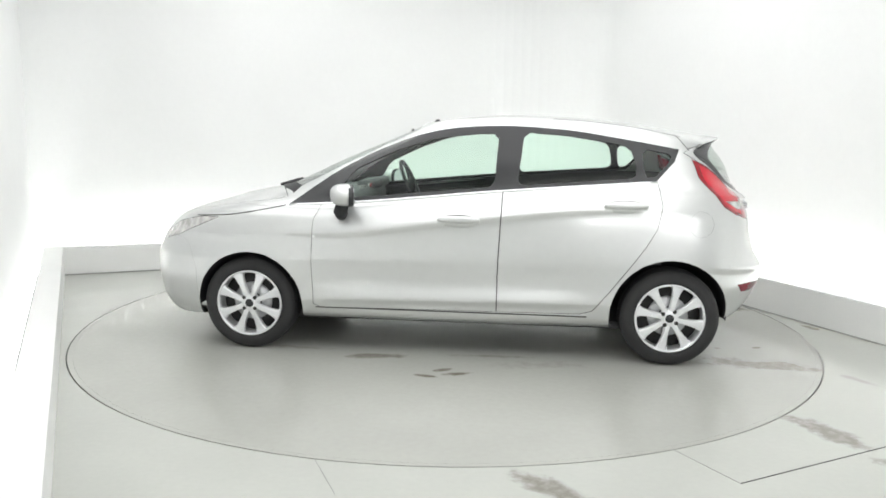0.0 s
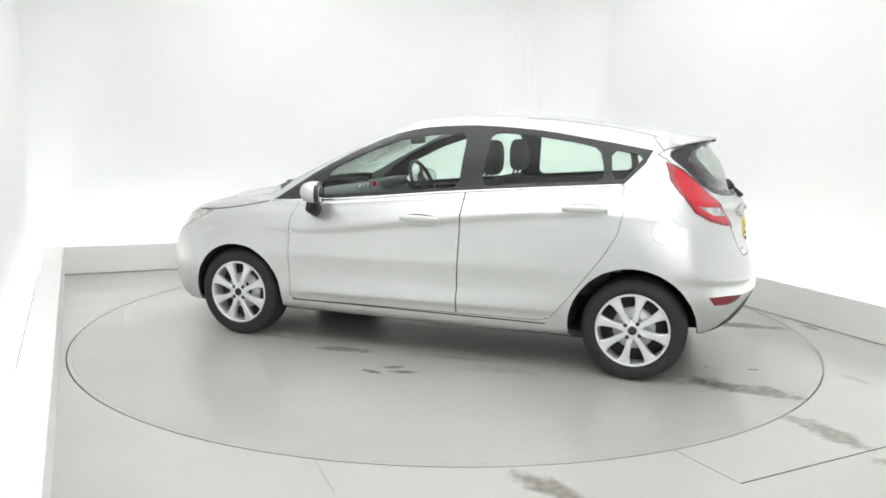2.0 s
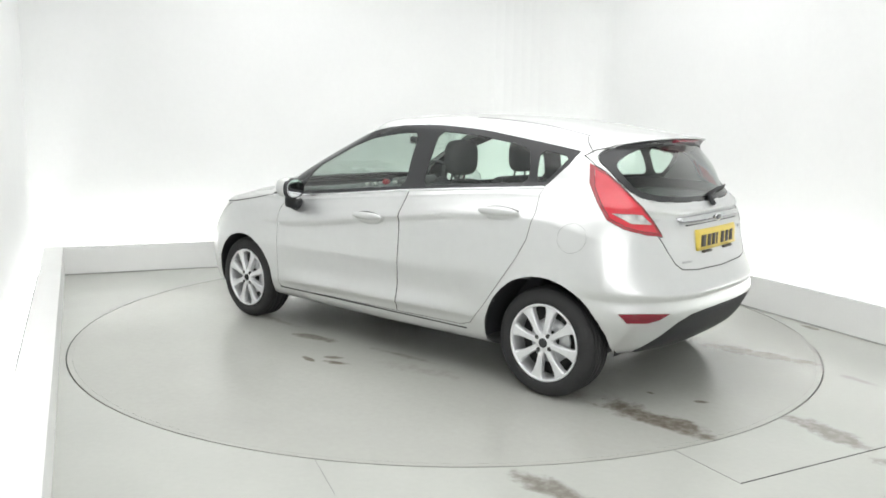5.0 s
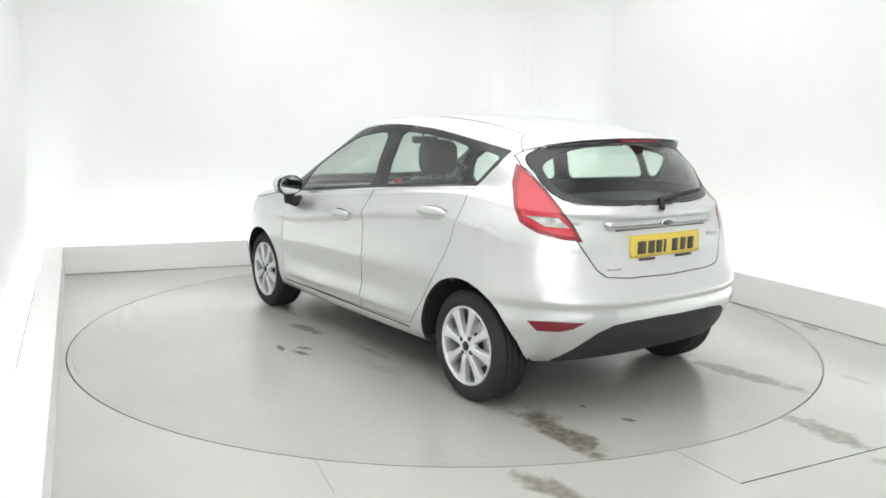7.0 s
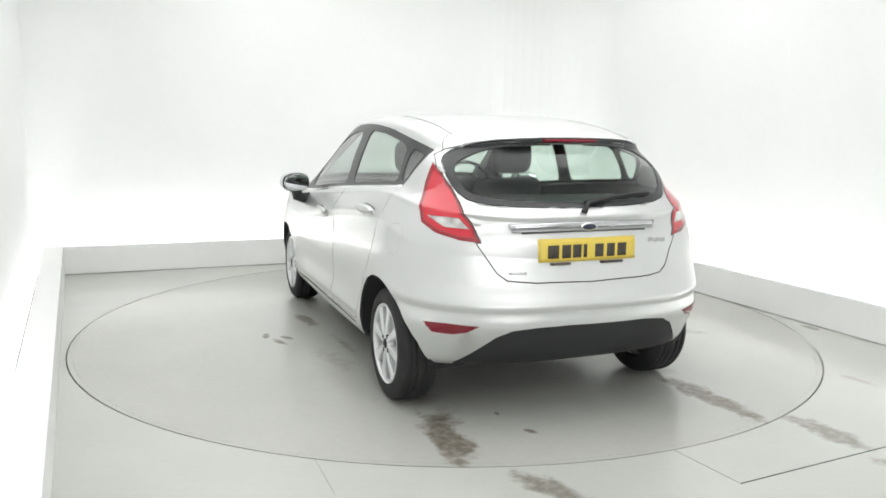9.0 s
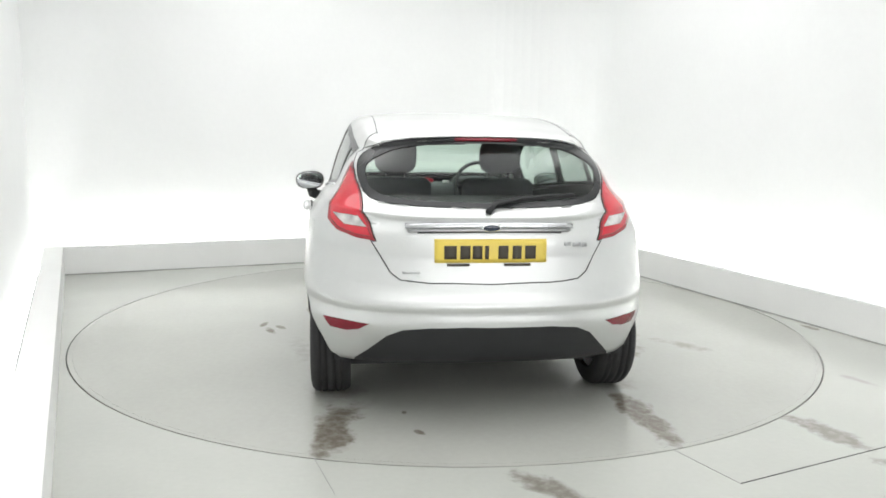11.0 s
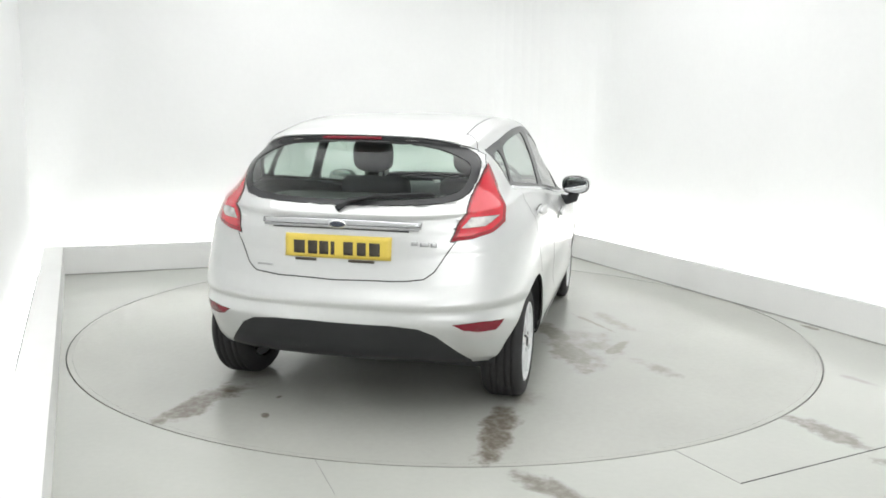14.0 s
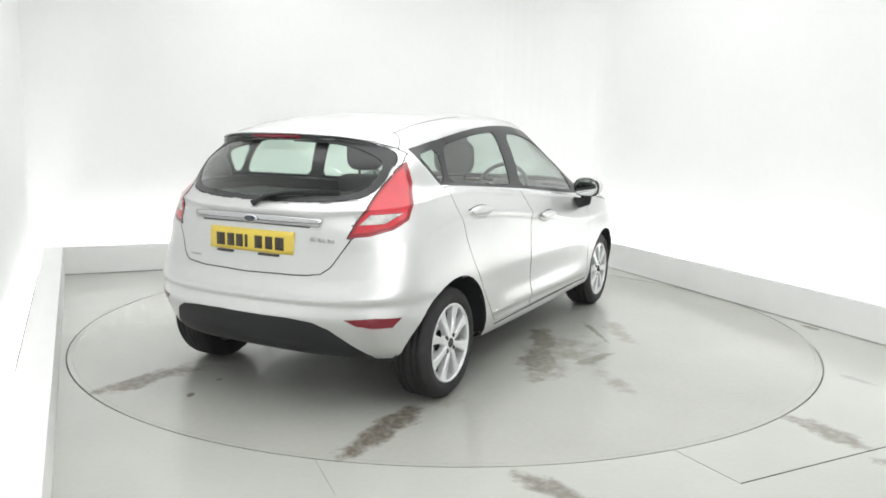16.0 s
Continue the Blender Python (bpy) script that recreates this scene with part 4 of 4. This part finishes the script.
# dark strip drawn as the bar's shadow on the tailgate
part("trim_bar_shadow", tail_strip(0.33, -0.33, 0.880, 0.887, 0.004, 20, 0.0, 0.004), DASH, GATE, "dark strip for the shadow under the chrome bar")
xb = tail_x(0, 0.906) - 0.024
part("badge_rim", lens_shape(xb, 0, 0.908, 0.006, 0.044, 0.019), CHROME, GATE, "chrome oval badge rim")
part("badge", lens_shape(xb - 0.003, 0, 0.908, 0.006, 0.038, 0.0145), mat("dark_blue_badge", (0.02, 0.028, 0.05), 0.2, coat=1.0), GATE, "plain dark oval badge")
plate = part("number_plate", tail_strip(0.256, -0.256, 0.752, 0.857, 0.009, 20), YELLOW, car, "yellow number plate with plain dark bars")
bars = ((0.185, 0.056), (0.118, 0.046), (0.063, 0.044), (0.02, 0.018), (-0.055, 0.046), (-0.118, 0.042), (-0.180, 0.050))
for y, w in bars:
    part("plate_bar", tail_strip(y + w / 2, y - w / 2, 0.768, 0.841, 0.0102, 2), INK, plate, "dark bar standing for a character")
part("plate_footer", tail_strip(0.20, 0.10, 0.738, 0.748, 0.012, 4), INK, plate, "dark strip under the plate")
part("plate_footer", tail_strip(-0.06, -0.18, 0.738, 0.748, 0.012, 4), INK, plate, "dark strip under the plate")
for y, w, z in ((-0.36, 0.03, 0.832), (-0.405, 0.04, 0.828), (-0.445, 0.025, 0.826)):
    part("model_badge", tail_strip(y + w / 2, y - w / 2, z - 0.009, z + 0.009, 0.006, 3), NICKEL, GATE, "small dull chrome badge bar")
part("maker_badge", tail_strip(0.40, 0.32, 0.703, 0.712, 0.005, 4), NICKEL, GATE, "small dull chrome bar")
part("brake_lamp", tail_strip(0.145, -0.145, 1.288, 1.307, 0.022, 12, 0.1), REDDARK, car, "long red high-level brake lamp")
wiper = part("rear_wiper", tube([(tail_x(y, z) - 0.02, y, z) for y, z in ((0.012, 0.975), (-0.03, 1.01), (-0.15, 1.035), (-0.30, 1.047), (-0.41, 1.05))], [0.015, 0.010, 0.008, 0.006, 0.004], 10), BLACK, car, "black rear wiper arm")
part("wiper_blade", tube([(tail_x(y, z) - 0.008, y, z) for y, z in ((-0.02, 1.015), (-0.15, 1.026), (-0.30, 1.035), (-0.42, 1.042))], 0.008, 8), RUBBER, wiper, "rubber wiper blade")


# ---- cabin
def cushion(cx, cy, cz, sx, sy, sz, bevel, tilt=0.0):
    return block(-sx / 2, sx / 2, -sy / 2, sy / 2, -sz / 2, sz / 2, bevel, pose(cx, cy, cz, 0, tilt, 0))


for s in (1, -1):
    seat = new("front_seat")
    seat.parent = car
    seat["label"] = "charcoal cloth front seat"
    y = 0.33 * s
    part("seat_cushion", cushion(0.12, y, 0.50, 0.50, 0.48, 0.16, 0.06, -6), FABRIC, seat)
    part("seat_back", cushion(-0.20, y, 0.735, 0.13, 0.46, 0.60, 0.06, -12), FABRIC, seat)
    part("headrest", lens_shape(-0.30, y, 1.17, 0.052, 0.132, 0.108, 0, 28, 0.62), FABRIC, seat)
    for d in (0.06, -0.06):
        part("headrest_post", tube([(-0.27, y + d, 1.03), (-0.295, y + d, 1.13)], 0.007), CHROME, seat)
bench = new("rear_seat")
bench.parent = car
bench["label"] = "charcoal cloth rear bench"
part("seat_cushion", cushion(-0.75, 0, 0.48, 0.50, 1.20, 0.16, 0.06), FABRIC, bench)
part("seat_back", cushion(-1.05, 0, 0.70, 0.14, 1.20, 0.56, 0.05, -16), FABRIC, bench)
part("parcel_shelf", block(-1.62, -1.14, -0.52, 0.52, 0.985, 1.0, 0.006), DASH, car, "dark parcel shelf")
part("dashboard", cushion(0.86, 0, 0.80, 0.42, 1.34, 0.26, 0.08, 4), DASH, car, "dark grey dashboard")
part("instrument_cowl", cushion(0.70, -0.34, 0.945, 0.18, 0.34, 0.07, 0.03, 8), DASH, car)
part("dash_marker", lens_shape(0.648, 0.02, 0.955, 0.003, 0.040, 0.020), RED, car, "small red disc on the dashboard")
for y, w in ((0.16, 0.05), (0.09, 0.035), (0.02, 0.05), (-0.12, 0.05)):
    part("paper_slip", block(0.69, 0.694, y - w / 2, y + w / 2, 0.925, 0.955), CLEAR, car, "pale paper slip on the dashboard")
sw = new("steering_wheel")
sw.parent = car
bm = lathe([(0.185 + 0.014 * math.cos(a), 0.014 * math.sin(a)) for a in [2 * math.pi * i / 10 for i in range(10)]], 40, pose(0.42, -0.34, 0.93, 0, -66, 0), True)
part("wheel_rim", bm, BLACK, sw, "black steering wheel rim")
part("wheel_boss", lens_shape(0.43, -0.34, 0.925, 0.03, 0.09, 0.07), BLACK, sw)
for a in (90, 210, 330):
    c = pose(0.42, -0.34, 0.93, 0, -66, 0)
    part("wheel_spoke", tube([c @ Vector((0.04 * math.cos(radians(a)), 0.04 * math.sin(radians(a)), 0)), c @ Vector((0.18 * math.cos(radians(a)), 0.18 * math.sin(radians(a)), 0))], 0.012), BLACK, sw)
part("interior_mirror", cushion(0.33, 0.0, 1.262, 0.03, 0.21, 0.05, 0.014), BLACK, car, "black interior mirror")
part("mirror_stalk", tube([(0.35, 0, 1.29), (0.37, 0, 1.335)], 0.01), BLACK, car)
# inner pillars and head lining
nb = skin(15, 19, 0.025)
part("head_lining", nb, mat("pale_head_lining", (0.45, 0.45, 0.44), 0.9), car, "pale grey head lining")


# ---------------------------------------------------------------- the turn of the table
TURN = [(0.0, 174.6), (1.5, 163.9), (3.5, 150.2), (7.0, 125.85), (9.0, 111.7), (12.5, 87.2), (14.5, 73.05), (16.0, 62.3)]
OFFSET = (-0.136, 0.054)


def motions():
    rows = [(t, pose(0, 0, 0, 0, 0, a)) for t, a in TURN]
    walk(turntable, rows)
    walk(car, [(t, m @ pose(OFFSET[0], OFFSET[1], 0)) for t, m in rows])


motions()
